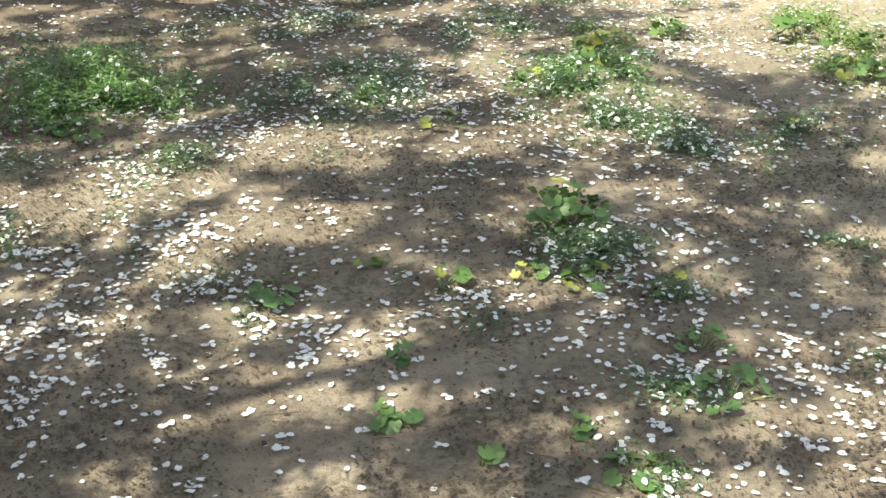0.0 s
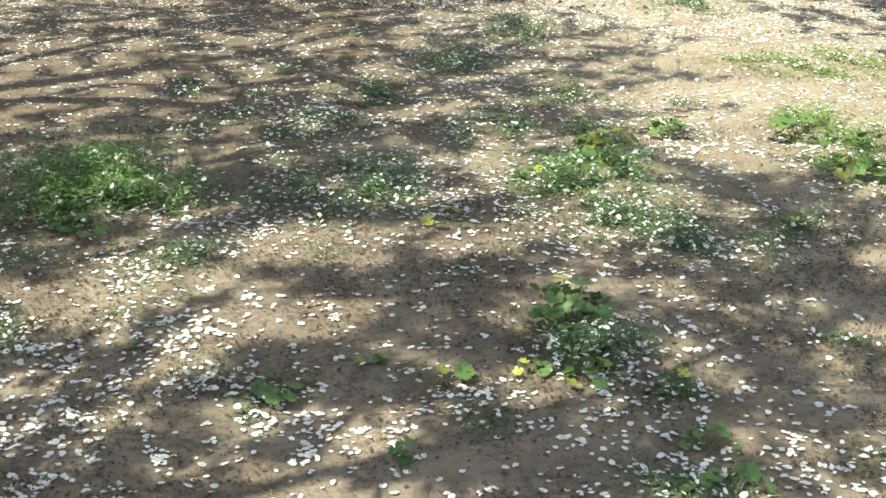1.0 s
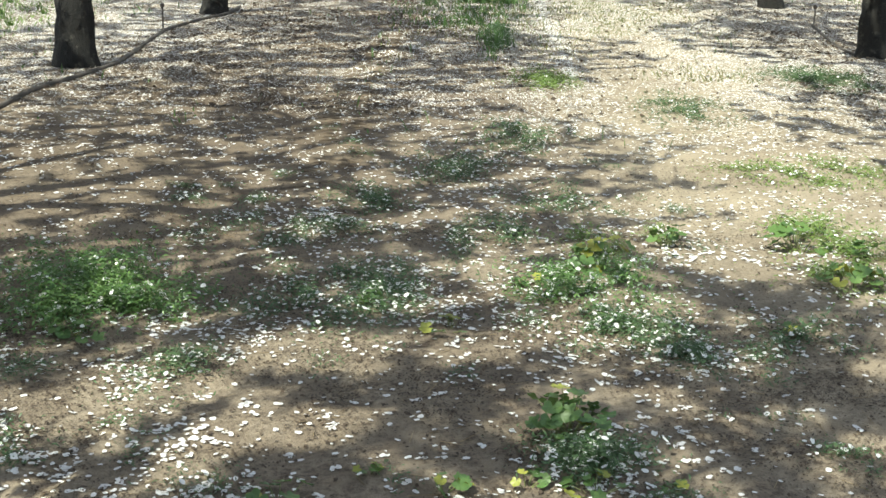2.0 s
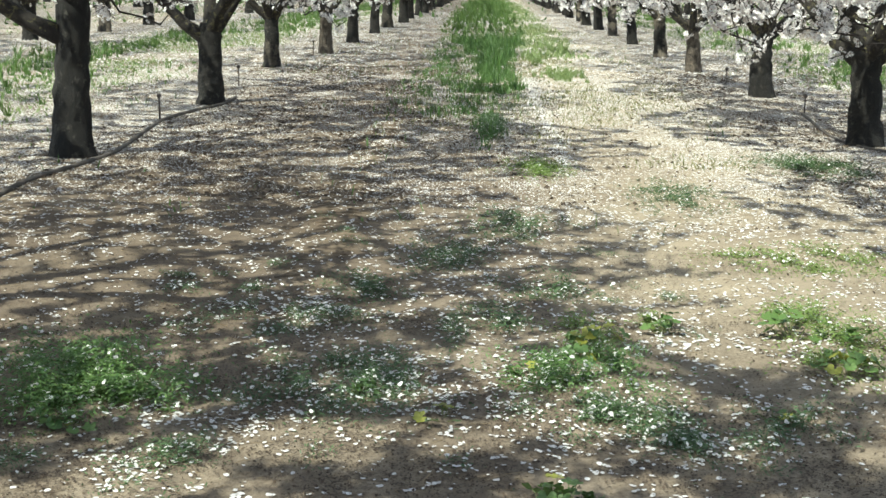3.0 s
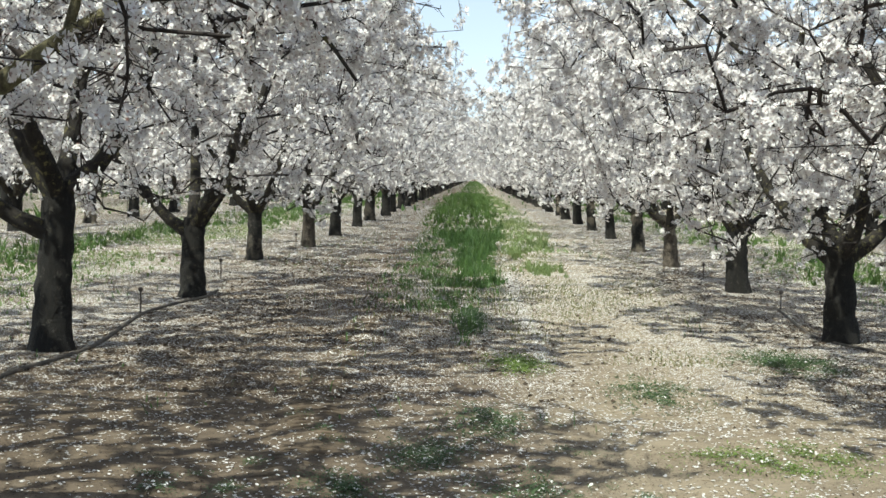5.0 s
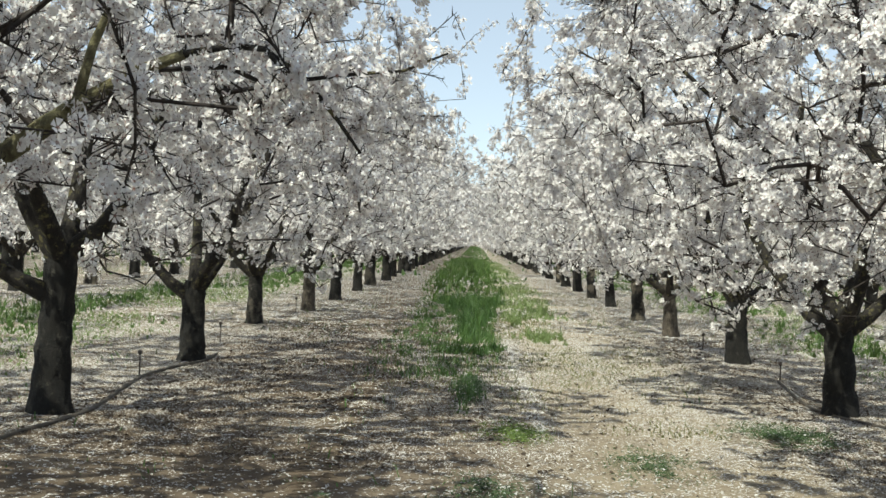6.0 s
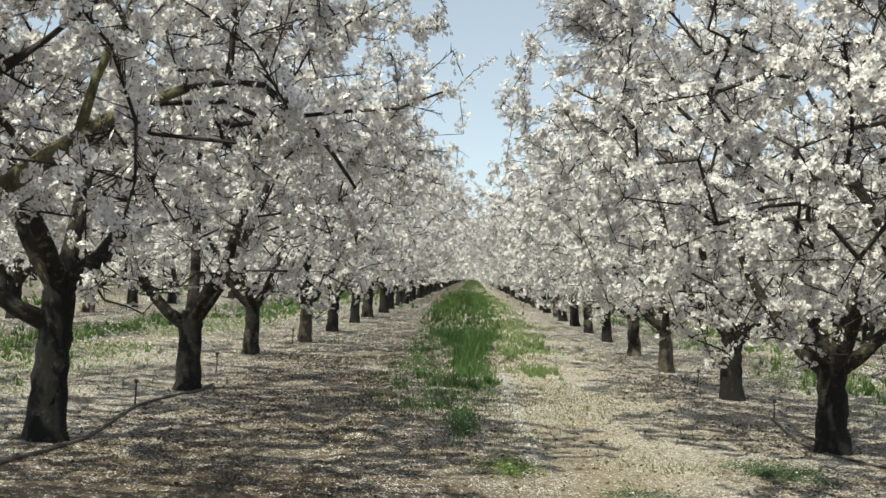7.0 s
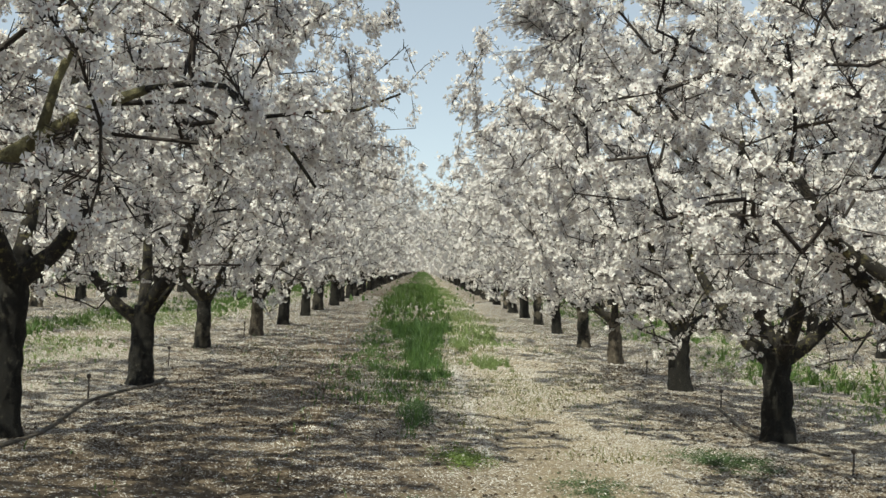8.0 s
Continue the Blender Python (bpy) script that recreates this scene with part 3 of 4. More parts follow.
add_bough(opposite, [(3.72, 13.2, 0.95), (3.44, 13.0, 1.06), (3.21, 13.0, 1.14), (3.10, 13.0, 1.16), (2.90, 13.0, 1.13)], 90, 0.06, 94, (0.016, 0.005), 24, 0.024, "low side shoot with blossom")
add_bough(opposite, [(4.7, 12.6, 1.5), (4.44, 12.5, 1.18), (4.30, 12.5, 0.95), (4.08, 12.5, 0.91), (3.92, 12.5, 0.84)], 110, 0.14, 95, (0.014, 0.004), 26, 0.022, "low drooping twig with sparse blossom")
add_bough(opposite, [(3.3, 13.5, 2.4), (2.7, 13.6, 3.0), (2.1, 13.7, 3.55), (1.65, 13.7, 3.9), (1.35, 13.8, 4.15), (1.15, 13.9, 4.4), (1.05, 13.9, 4.6)], 3600, 0.30, 97, (0.030, 0.008), 150, 0.027, "slender blossoming limb reaching over the lane")
add_bough(second, [(3.5, 18.8, 3.0), (2.8, 18.7, 3.9), (2.3, 18.6, 4.5), (1.95, 18.6, 4.9), (1.75, 18.6, 5.2), (1.6, 18.6, 5.5)], 2400, 0.36, 98, (0.030, 0.008), 130, 0.031, "slender blossoming limb reaching over the lane")
add_bough(beside, [(3.9, 8.0, 1.15), (3.20, 8.0, 1.38), (2.98, 8.0, 1.50), (2.82, 8.0, 1.71), (2.68, 8.0, 1.86), (2.55, 8.0, 2.05)], 500, 0.3, 96, (0.075, 0.035), 40, 0.026, "thick dark limb leaning out of the row")
# unseen trees behind the viewpoint, added for their shade
for x, y in ((LEFT_X, -6.0), (RIGHT_X, -3.4), (RIGHT_X, -9.0)):
    plant_tree(far[0], x, y, rng.rand() * 360)
for i in range(92):
    kind = far if i < 6 else distant if i < 34 else remote
    plant_tree(kind[i % 2], LEFT_X + rng.normal(0, 0.08), 45.2 + 5.7 * i + rng.normal(0, 0.2), rng.rand() * 360)
    plant_tree(kind[(i + 1) % 2], RIGHT_X + rng.normal(0, 0.08), 46.8 + 5.6 * i + rng.normal(0, 0.2), rng.rand() * 360, tilt=-4)
for side in (-1, 1):
    for lane in (1, 2, 3):
        for i in range((32, 15, 11)[lane - 1]):
            x = (LEFT_X if side < 0 else RIGHT_X) + side * 7.4 * lane
            kind = far if lane == 1 and i < 6 else distant
            plant_tree(kind[(i + lane) % 2], x + rng.normal(0, 0.1), 6 + 8 * lane + 5.7 * i, rng.rand() * 360)
for i in range(24):
    plant_tree(remote[i % 2], -70 + 6.0 * i, 572 + rng.rand(), rng.rand() * 360)
for i in range(7):
    plant_tree(closing, -7.5 + 2.6 * i, 566 + 3 * (i % 2), rng.rand() * 360)


# ---------------------------------------------------------------- what lies and grows on the ground
def scattered(rng, count, x0, x1, y0, y1, keep):
    """Random places in a stretch of ground, thinned by keep(x, y), a chance of 0 to 1."""
    x, y = rng.uniform(x0, x1, count), rng.uniform(y0, y1, count)
    k = rng.rand(count) < keep(x, y)
    return x[k], y[k]


def turned_frames(rng, n, tilt):
    """Two axes and a normal for things that lie nearly flat."""
    nrm = np.stack([rng.normal(0, tilt, n), rng.normal(0, tilt, n), np.ones(n)], 1)
    nrm /= np.linalg.norm(nrm, axis=1)[:, None]
    th = rng.rand(n) * 2 * np.pi
    a = np.stack([np.cos(th), np.sin(th), np.zeros(n)], 1)
    a -= nrm * np.sum(a * nrm, 1)[:, None]
    a /= np.linalg.norm(a, axis=1)[:, None]
    return a, np.cross(nrm, a), nrm


def petal_mesh(rng, x, y, size, corners, lift, tilt=0.22):
    """Loose cupped petals on the soil."""
    n = len(x)
    c = np.stack([x, y, ground_at(x, y) + lift], 1)
    a, b, nrm = turned_frames(rng, n, tilt)
    s = size * (0.55 + 0.75 * rng.rand(n))
    long = 0.9 + 0.5 * rng.rand(n)
    v, rad = [c], [np.full(n, 0.35)]
    cup = 0.05 + 0.18 * rng.rand(n)
    for k in range(corners):
        th = 2 * np.pi * k / corners
        m = s * (1 + 0.25 * (rng.rand(n) - 0.5)) * (0.6 if k == 0 else 1.0)
        v.append(c + (m * math.cos(th) * long)[:, None] * a + (m * math.sin(th) / long)[:, None] * b + (cup * m)[:, None] * nrm)
        rad.append(np.full(n, 0.2 if k == 0 else 0.8))
    i = np.arange(n)
    if corners == 4:
        t = [np.stack([i + n, i + 2 * n, i + 3 * n], 1), np.stack([i + n, i + 3 * n, i + 4 * n], 1)]
    else:
        t = [np.stack([i, i + n * (1 + k), i + n * (1 + (k + 1) % corners)], 1) for k in range(corners)]
    return tri_mesh("petals", np.concatenate(v), np.concatenate(t), FALLEN, False, np.concatenate(rad))


HEAPS = [(-1.25, 3.75, 0.45, 0.55), (-1.6, 4.25, 0.5, 0.45), (-0.95, 4.5, 0.35, 0.45), (-0.45, 4.75, 0.45, 0.3), (0.05, 3.02, 0.2, 0.16),
         (0.34, 2.3, 0.16, 0.14), (0.55, 2.62, 0.2, 0.12), (-0.5, 2.8, 0.2, 0.14), (0.42, 3.3, 0.2, 0.3), (-0.85, 2.85, 0.3, 0.35),
         (0.85, 4.2, 0.35, 0.25), (1.5, 5.3, 0.4, 0.6), (-0.9, 5.9, 0.5, 0.4), (-1.2, 2.45, 0.3, 0.3), (0.8, 2.7, 0.15, 0.3), (-1.0, 3.3, 0.35, 0.3), (0.75, 5.6, 0.25, 0.4)]


def drift(x, y):
    """Where the wind has gathered petals: heaps against the weeds, patches, and thin scatter between."""
    p = value_noise(x * 1.6 + 7, y * 1.1, 1) * 0.5 + value_noise(x * 6, y * 5, 3) * 0.5
    heap = sum(np.exp(-((x - a) / c) ** 2 - ((y - b) / d) ** 2) for a, b, c, d in HEAPS)
    far = np.clip((y - 6) / 3, 0, 1)
    return np.clip((p - 0.22) * 2.0, 0.1, 1) * np.clip(0.125 + 0.46 * heap + 0.18 * far * np.clip((x + 1.2) / 1.2, 0.15, 1), 0, 1)


rng = np.random.RandomState(5)
x, y = scattered(rng, 150000, -3.3, 3.4, 1.7, 9.0, drift)
k = rng.rand(len(x)) < 0.15
x, y = np.concatenate([x] + [x[k] + rng.normal(0, 0.010, k.sum()) for i in range(3)]), np.concatenate([y] + [y[k] + rng.normal(0, 0.010, k.sum()) for i in range(3)])
tagged(new("fallen_petals", petal_mesh(rng, x, y, 0.0086, 7, 0.003 + 0.004 * rng.rand(len(x)), 0.15)), "white almond petals scattered on brown soil", "petals", kind="stuff")
x, y = scattered(rng, 340000, -7, 7, 9.0, 22.0, lambda x, y: 0.06 + 0.9 * np.clip(0.1 + 0.9 * value_noise(x * 3, y * 1.4, 3) - 0.05 * (x > 0.5), 0, 1) * np.clip(1.9 - 1.6 * value_noise(x * 0.7, y * 0.25, 3), 0.3, 1) * (1 - 0.5 * np.exp(-((x + 1.8) / 1.2) ** 2) * np.clip((26 - y) / 8, 0, 1)) * (1 - 0.8 * np.exp(-((x - 1.25) / 0.5) ** 2) * np.clip((17 - y) / 4, 0, 1)))
tagged(new("fallen_petals", petal_mesh(rng, x, y, 0.0088, 4, 0.004)), "dense carpet of white petals on soil", "petals", kind="stuff")
y = rng.uniform(11.0, 22.0, 4200)
x = np.interp(y, [11.0, 13.0, 17.0, 24.0], [0.62, 0.70, 0.62, 0.66]) + rng.normal(0, 0.055, 4200) + 0.08 * (value_noise(y * 1.3, 2.0, 1) - 0.5)
tagged(new("fallen_petals", petal_mesh(rng, x, y, 0.0095, 4, 0.006)), "white petals drifted into a wheel rut", "petals", kind="stuff")
x, y = scattered(rng, 170000, -9, 9, -7.0, 9.0, lambda x, y: np.where((y < 1.7) | (x < -3.3) | (x > 3.4), np.clip(value_noise(x * 1.6 + 7, y * 1.1, 1) * 0.5 + value_noise(x * 6, y * 5, 3) * 0.5 - 0.28, 0.07, 1), 0))
tagged(new("fallen_petals", petal_mesh(rng, x, y, 0.009, 4, 0.004)), "white almond petals strewn round the trees", "petals", kind="stuff")
x, y = scattered(rng, 80000, -11.5, 11.5, 22.0, 70.0, lambda x, y: 0.3 + 0.7 * value_noise(x * 0.9, y * 0.35, 2))
tagged(new("fallen_petals", petal_mesh(rng, x, y, 0.026, 4, 0.005)), "white petals strewn along the rows", "petals", kind="stuff")


def clod_mesh(rng, x, y, size):
    """Crumbs of dark soil and bits of dead leaf."""
    n = len(x)
    c = np.stack([x, y, ground_at(x, y)], 1)
    s = size * (0.3 + rng.rand(n) ** 2 * 1.3)
    th = rng.rand(n) * 6.3
    v = [c + np.stack([0 * s, 0 * s, s * 0.7], 1)]
    for k in range(4):
        m = s * (0.6 + 0.8 * rng.rand(n))
        v.append(c + np.stack([m * np.cos(th + k * 1.57), m * np.sin(th + k * 1.57), -0.2 * s], 1))
    i = np.arange(n)
    t = [np.stack([i, i + n * (1 + k), i + n * (1 + (k + 1) % 4)], 1) for k in range(4)]
    return np.concatenate(v), np.concatenate(t)


CRUMB = make_plain("dark_crumb", (0.17, 0.13, 0.09), (0.06, 0.046, 0.034), 0.95, 12)
x, y = scattered(rng, 70000, -2.4, 2.6, 1.8, 8.0, lambda x, y: np.clip(value_noise(x * 2.2, y * 2.2, 0) * 1.9 - 0.45, 0.06, 1))
v, t = clod_mesh(rng, x, y, 0.005)
tagged(new("soil_crumbs", tri_mesh("soil_crumbs", v, t, CRUMB)), "dark crumbs of soil and dry leaf litter", "litter", kind="stuff")

DEAD = make_leaf("dead_leaf", (0.03, 0.021, 0.015), (0.12, 0.083, 0.055), gloss=0.8)


def chip_mesh(rng, x, y, size):
    """Curled scraps of dead leaf, two triangles each."""
    n = len(x)
    c = np.stack([x, y, ground_at(x, y) + 0.004 + 0.004 * rng.rand(n)], 1)
    a, b, nrm = turned_frames(rng, n, 0.35)
    s = (size * (0.25 + 1.6 * rng.rand(n) ** 2.2))[:, None]
    wide = s * (0.35 + 0.6 * rng.rand(n))[:, None]
    v = np.concatenate([c - a * s, c + b * wide + nrm * s * 0.3, c + a * s, c - b * wide + nrm * s * 0.3])
    i = np.arange(n)
    t = np.concatenate([np.stack([i, i + n, i + 3 * n], 1), np.stack([i + n, i + 2 * n, i + 3 * n], 1)])
    return tri_mesh("dead_leaf_litter", v, t, DEAD)


def under_trees(x, y):
    """More litter below the crowns and in the wheel track than on the open side of the lane."""
    # the dark scraps crowd the left partly to stand in for shade
    lane = np.clip(0.12 + 0.9 * np.exp(-((x + 1.6) / 1.5) ** 2) + 0.6 * np.exp(-((x - 3.8) / 1.2) ** 2), 0, 1)
    return lane * np.clip(value_noise(x * 1.3, y * 0.8, 2) * 2.2 - 0.35, 0.1, 1)


x, y = scattered(rng, 95000, -3.2, 3.2, 1.8, 10.0, lambda x, y: 0.7 * under_trees(x, y) + 0.1)
tagged(new("leaf_litter", chip_mesh(rng, x, y, 0.006)), "brown scraps of dead leaf on soil", "litter", kind="stuff")
x, y = scattered(rng, 210000, -2.2, 2.2, 1.8, 6.0, lambda x, y: np.clip(value_noise(x * 2.6, y * 2.2, 3) * value_noise(x * 9, y * 8, 1) * 4.2 - 0.6, 0.05, 1))
tagged(new("leaf_litter", chip_mesh(rng, x, y, 0.004)), "fine dark crumbs of husk and leaf", "litter", kind="stuff")
x, y = scattered(rng, 130000, -6.0, 6.5, 9.0, 24.0, under_trees)
tagged(new("leaf_litter", chip_mesh(rng, x, y, 0.015)), "dark dead leaves strewn under the trees", "litter", kind="stuff")

# dead twigs and stalks lying about
n = 800
x, y = rng.uniform(-2.4, 2.5, n), 1.9 + 7 * rng.rand(n) ** 1.5
th, ln = rng.rand(n) * 6.3, rng.uniform(0.02, 0.09, n)
p0 = np.stack([x, y, ground_at(x, y) + 0.004], 1)
x1, y1 = x + np.cos(th) * ln, y + np.sin(th) * ln
p1 = np.stack([x1, y1, ground_at(x1, y1) + 0.006], 1)
v, t = frusta(p0, p1, np.full(n, 0.0016), np.full(n, 0.0009))
tagged(new("twig_litter", tri_mesh("twig_litter", v, t, STRAW)), "short dry twigs and stalks on soil", "litter", kind="stuff")


# the tread that a tractor pressed into the soft track: short slanting ridges
n = 74
y = 6.6 + 0.105 * np.repeat(np.arange(n), 2)
side = np.tile([-1.0, 1.0], n)
mid = np.interp(y, [6.6, 8.0, 10.0, 14.4], [-0.93, -0.95, -1.08, -1.12]) + rng.normal(0, 0.006, 2 * n)
keep = rng.rand(2 * n) < 0.8
x0, x1 = mid + side * 0.015, mid + side * 0.17
p0 = np.stack([x0, y + 0.02, ground_at(x0, y)], 1)[keep]
p1 = np.stack([x1, y - 0.05, ground_at(x1, y)], 1)[keep]
thin, thick, half = np.full(keep.sum(), 0.003), np.full(keep.sum(), 0.020), (p0 + p1) / 2
v, t = frusta(np.concatenate([p0, half]), np.concatenate([half, p1]), np.concatenate([thin, thick]), np.concatenate([thick, thin]), 5)
tagged(new("tyre_marks", tri_mesh("tyre_marks", v, t, SOIL)), "tractor tread ridges pressed into brown soil", "tyre marks", kind="stuff")


def blade_mesh(rng, x, y, height, width, mat, spread=0.5, name="grass"):
    """Bent tapering blades, three triangles each."""
    n = len(x)
    c = np.stack([x, y, ground_at(x, y) - 0.004], 1)
    th, ph = rng.rand(n) * 6.3, rng.rand(n) * 6.3
    side = np.stack([np.cos(th), np.sin(th), np.zeros(n)], 1) * (width * (0.6 + 0.8 * rng.rand(n)))[:, None]
    h = height * (0.25 + 1.35 * rng.rand(n) ** 2)
    out = np.stack([np.cos(ph), np.sin(ph), np.zeros(n)], 1) * (h * spread * rng.rand(n))[:, None]
    up = np.stack([np.zeros(n), np.zeros(n), h], 1)
    mid, tip = c + out * 0.35 + up * 0.6, c + out + up * (1 - 0.25 * rng.rand(n))[:, None]
    v = np.concatenate([c - side * 0.5, c + side * 0.5, mid - side * 0.45, mid + side * 0.45, tip])
    i = np.arange(n)
    t = np.concatenate([np.stack([i, i + n, i + 3 * n], 1), np.stack([i, i + 3 * n, i + 2 * n], 1),
                        np.stack([i + 2 * n, i + 3 * n, i + 4 * n], 1)])
    return tri_mesh(name, v, t, mat)


STRIP_Y = [12.6, 13.2, 15.2, 16.2, 18.0, 18.8, 27.0, 32.0, 36.0, 44.0, 63.0, 170.0]
STRIP_L = [-0.02, -0.20, -0.16, 0.02, 0.02, -0.22, -0.25, -0.6, -1.1, -1.8, -1.9, -1.9]
STRIP_R = [0.02, 0.20, 0.22, 0.10, 0.12, 0.45, 0.52, 0.65, 0.95, 1.35, 1.5, 1.7]


def strip_keep(x, y):
    l, r = np.interp(y, STRIP_Y, STRIP_L) + 0.25 * (value_noise(y * 0.9, 3.0, 1) - 0.5), np.interp(y, STRIP_Y, STRIP_R) + 0.25 * (value_noise(y * 0.9, 9.0, 0) - 0.5)
    soft = np.interp(y, [32, 44], [0.22, 0.8])
    inside = np.clip(np.minimum(x - l, r - x) / soft + 0.35, 0, 1)
    tuft = value_noise(x * 2.0, y * 0.9, 1) * 0.35 + value_noise(x * 5, y * 2.1, 0) * 0.4 + value_noise(x * 11, y * 5, 2) * 0.25
    return inside * np.clip(tuft * 3.4 - 1.25 + np.clip((y - 30) / 40, 0, 1.2), 0.06, 1)


def tufts(rng, x, y, height, blades):
    """Clumps of blades round each place, with a height for each clump."""
    n = len(x)
    x, y, h = np.repeat(x, blades), np.repeat(y, blades), np.repeat(height, blades)
    r, th = (0.02 + 0.16 * h) * np.sqrt(rng.rand(n * blades)), rng.rand(n * blades) * 6.3
    return x + r * np.cos(th), y + r * np.sin(th), h


x, y = scattered(rng, 44000, -1.4, 1.2, 12.0, 36.0, lambda x, y: strip_keep(x, y) ** 0.8)
tagged(new("grass_strip", blade_mesh(rng, x, y, 0.07 + 0.05 * value_noise(x * 2, y, 2), 0.010, GRASS, 0.9)), "short green grass strip down the lane", "grass", kind="stuff")
x, y = scattered(rng, 4600, -1.4, 1.2, 12.0, 36.0, lambda x, y: strip_keep(x, y) ** 2.0)
tall = (0.05 + 0.42 * rng.rand(len(x)) ** 2.6) * np.interp(y, [12, 13, 15, 17, 18.6, 21, 30, 36], [0.4, 0.9, 0.7, 0.4, 1.15, 1.0, 0.8, 0.7]) * (0.25 + 1.2 * value_noise(x * 2.2, y * 0.8, 3))
x, y, tall = tufts(rng, x, y, tall, 22)
tagged(new("grass_strip", blade_mesh(rng, x, y, tall, 0.008, GRASS, 0.75)), "tall tufts of green grass down the lane", "grass", kind="stuff")
x, y = scattered(rng, 32000, -2.9, 2.9, 33.0, 130.0, lambda x, y: strip_keep(x, y) * np.clip(value_noise(x * 1.4, y * 0.35, 1) * 2.6 - 0.6, 0.12, 1) * np.clip((1.5 - x) / 0.8, 0.15, 1))
tagged(new("grass_strip", blade_mesh(rng, x, y, 0.09, 0.022, FAR_GRASS, 0.9)), "lush green grass strip between tree rows", "grass", kind="stuff")
x, y = scattered(rng, 36000, 0.3, 2.5, 28.0, 110.0, lambda x, y: np.clip(1.25 - np.abs(x - 1.4) / 0.75, 0, 1) * np.clip(value_noise(x * 1.6, y * 0.3, 2) * 2.4 - 0.55, 0.08, 1))
tagged(new("grass_strip", blade_mesh(rng, x, y, 0.08, 0.02, THIN_GRASS, 1.1)), "pale sunlit grass along the strip's edge", "grass", kind="stuff")
x, y = scattered(rng, 2600, -2.4, 2.2, 33.0, 115.0, lambda x, y: strip_keep(x, y) * np.clip((1.4 - x) / 0.8, 0.1, 1))
x, y, tall = tufts(rng, x, y, (0.05 + 0.34 * rng.rand(len(x)) ** 2.6) * (0.25 + 1.2 * value_noise(x * 1.5, y * 0.4, 3)), 22)
tagged(new("grass_strip", blade_mesh(rng, x, y, tall, 0.018, FAR_GRASS, 0.8)), "taller grass tufts far down the lane", "grass", kind="stuff")
x, y = scattered(rng, 20000, -2.1, 2.2, 100.0, 560.0, lambda x, y: np.clip(3.5 - np.abs(x - 0.05) / 0.55, 0, 1) * (0.3 + 0.7 * value_noise(x, y * 0.2, 2)))
tagged(new("grass_strip", blade_mesh(rng, x, y, 0.12, 0.06, FAR_GRASS, 0.8)), "green grass strip at the lane's far end", "grass", kind="stuff")
for mid in (-7.2, 7.6, -14.6, 15.0, -22.0, 22.4):
    close = abs(mid) < 9
    x, y = scattered(rng, 70000 if close else 9000, mid - 2.6, mid + 2.6, 9.0, 75.0,
                     lambda x, y: np.clip(2.0 - np.abs(x - mid) / 1.3, 0, 1) * np.clip(value_noise(x * 1.1, y * 0.35, 2) * 2.8 - 0.6, 0.08, 1) * np.clip(1.3 - y / 70, 0.2, 1))
    tagged(new("grass_strip", blade_mesh(rng, x, y, 0.05, 0.018 if close else 0.035, THIN_GRASS, 1.4)), "low pale green grass between neighbouring rows", "grass", kind="stuff")
    x, y = scattered(rng, 4600 if close else 900, mid - 2.2, mid + 2.2, 9.0, 120.0,
                     lambda x, y: np.clip(1.6 - np.abs(x - mid) / 1.4, 0, 1) * np.clip(value_noise(x * 0.9, y * 0.22, 0) * 3.2 - 0.95, 0, 1))
    x, y, tall = tufts(rng, x, y, 0.06 + 0.20 * rng.rand(len(x)) ** 1.5, 14)
    tagged(new("grass_strip", blade_mesh(rng, x, y, tall, 0.017 if close else 0.04, FAR_GRASS, 1.1)), "lush green grass tufts between neighbouring rows", "grass", kind="stuff")
x, y = scattered(rng, 60000, -2.0, 3.2, 11.0, 45.0, lambda x, y: np.clip(value_noise(x * 1.5, y * 0.45, 1) * 2.4 - 0.85, 0.03, 0.9) * np.clip(1.5 - np.abs(x - 1.1) / 1.6, 0, 1))
tagged(new("sparse_grass", blade_mesh(rng, x, y, 0.05, 0.008, OLIVE_GRASS, 1.4)), "pale thin grass along the lane's middle", "grass", kind="stuff")
x, y = scattered(rng, 20000, -42, 42, 55.0, 572.0, lambda x, y: np.clip(np.abs(x) / 3 - 0.5 + np.clip((y - 548) / 8, 0, 2), 0, 1) * (0.3 + 0.7 * value_noise(x * 0.4, y * 0.2, 1)))
tagged(new("distant_grass", blade_mesh(rng, x, y, 0.22, 0.11, GRASS)), "green undergrowth at the orchard's far end", "grass", kind="stuff")
x, y = scattered(rng, 44000, -1.7, 0.6, 15.0, 38.0, lambda x, y: np.clip(value_noise(x * 4.4, y * 1.9, 0) * 1.6 - 0.45, 0.06, 0.7) * np.clip(1.4 - np.abs(x + 0.45) / 0.75, 0, 1))
tagged(new("sparse_grass", blade_mesh(rng, x, y, 0.085, 0.010, GRASS, 1.0)), "low thin grass beside the taller strip", "grass", kind="stuff")
for cx, cy, rx, ry in ((1.2, 22.3, 0.30, 0.8), (1.62, 31.0, 0.25, 3.0), (0.9, 27.5, 0.2, 1.4)):
    x, y = rng.normal(cx, rx * 0.6, 70), rng.normal(cy, ry * 0.6, 70)
    x, y, tall = tufts(rng, x, y, 0.05 + 0.16 * rng.rand(70) ** 2, 26)
    tagged(new("grass_tuft", blade_mesh(rng, x, y, tall, 0.010, THIN_GRASS, 1.0)), "sunlit pale green grass tufts on petals", "grass", kind="stuff")
x, y = scattered(rng, 9000, -7, 7, 8.0, 40.0, lambda x, y: np.clip(value_noise(x * 0.9, y * 0.5, 0) * 2.4 - 1.25, 0.01, 0.8))
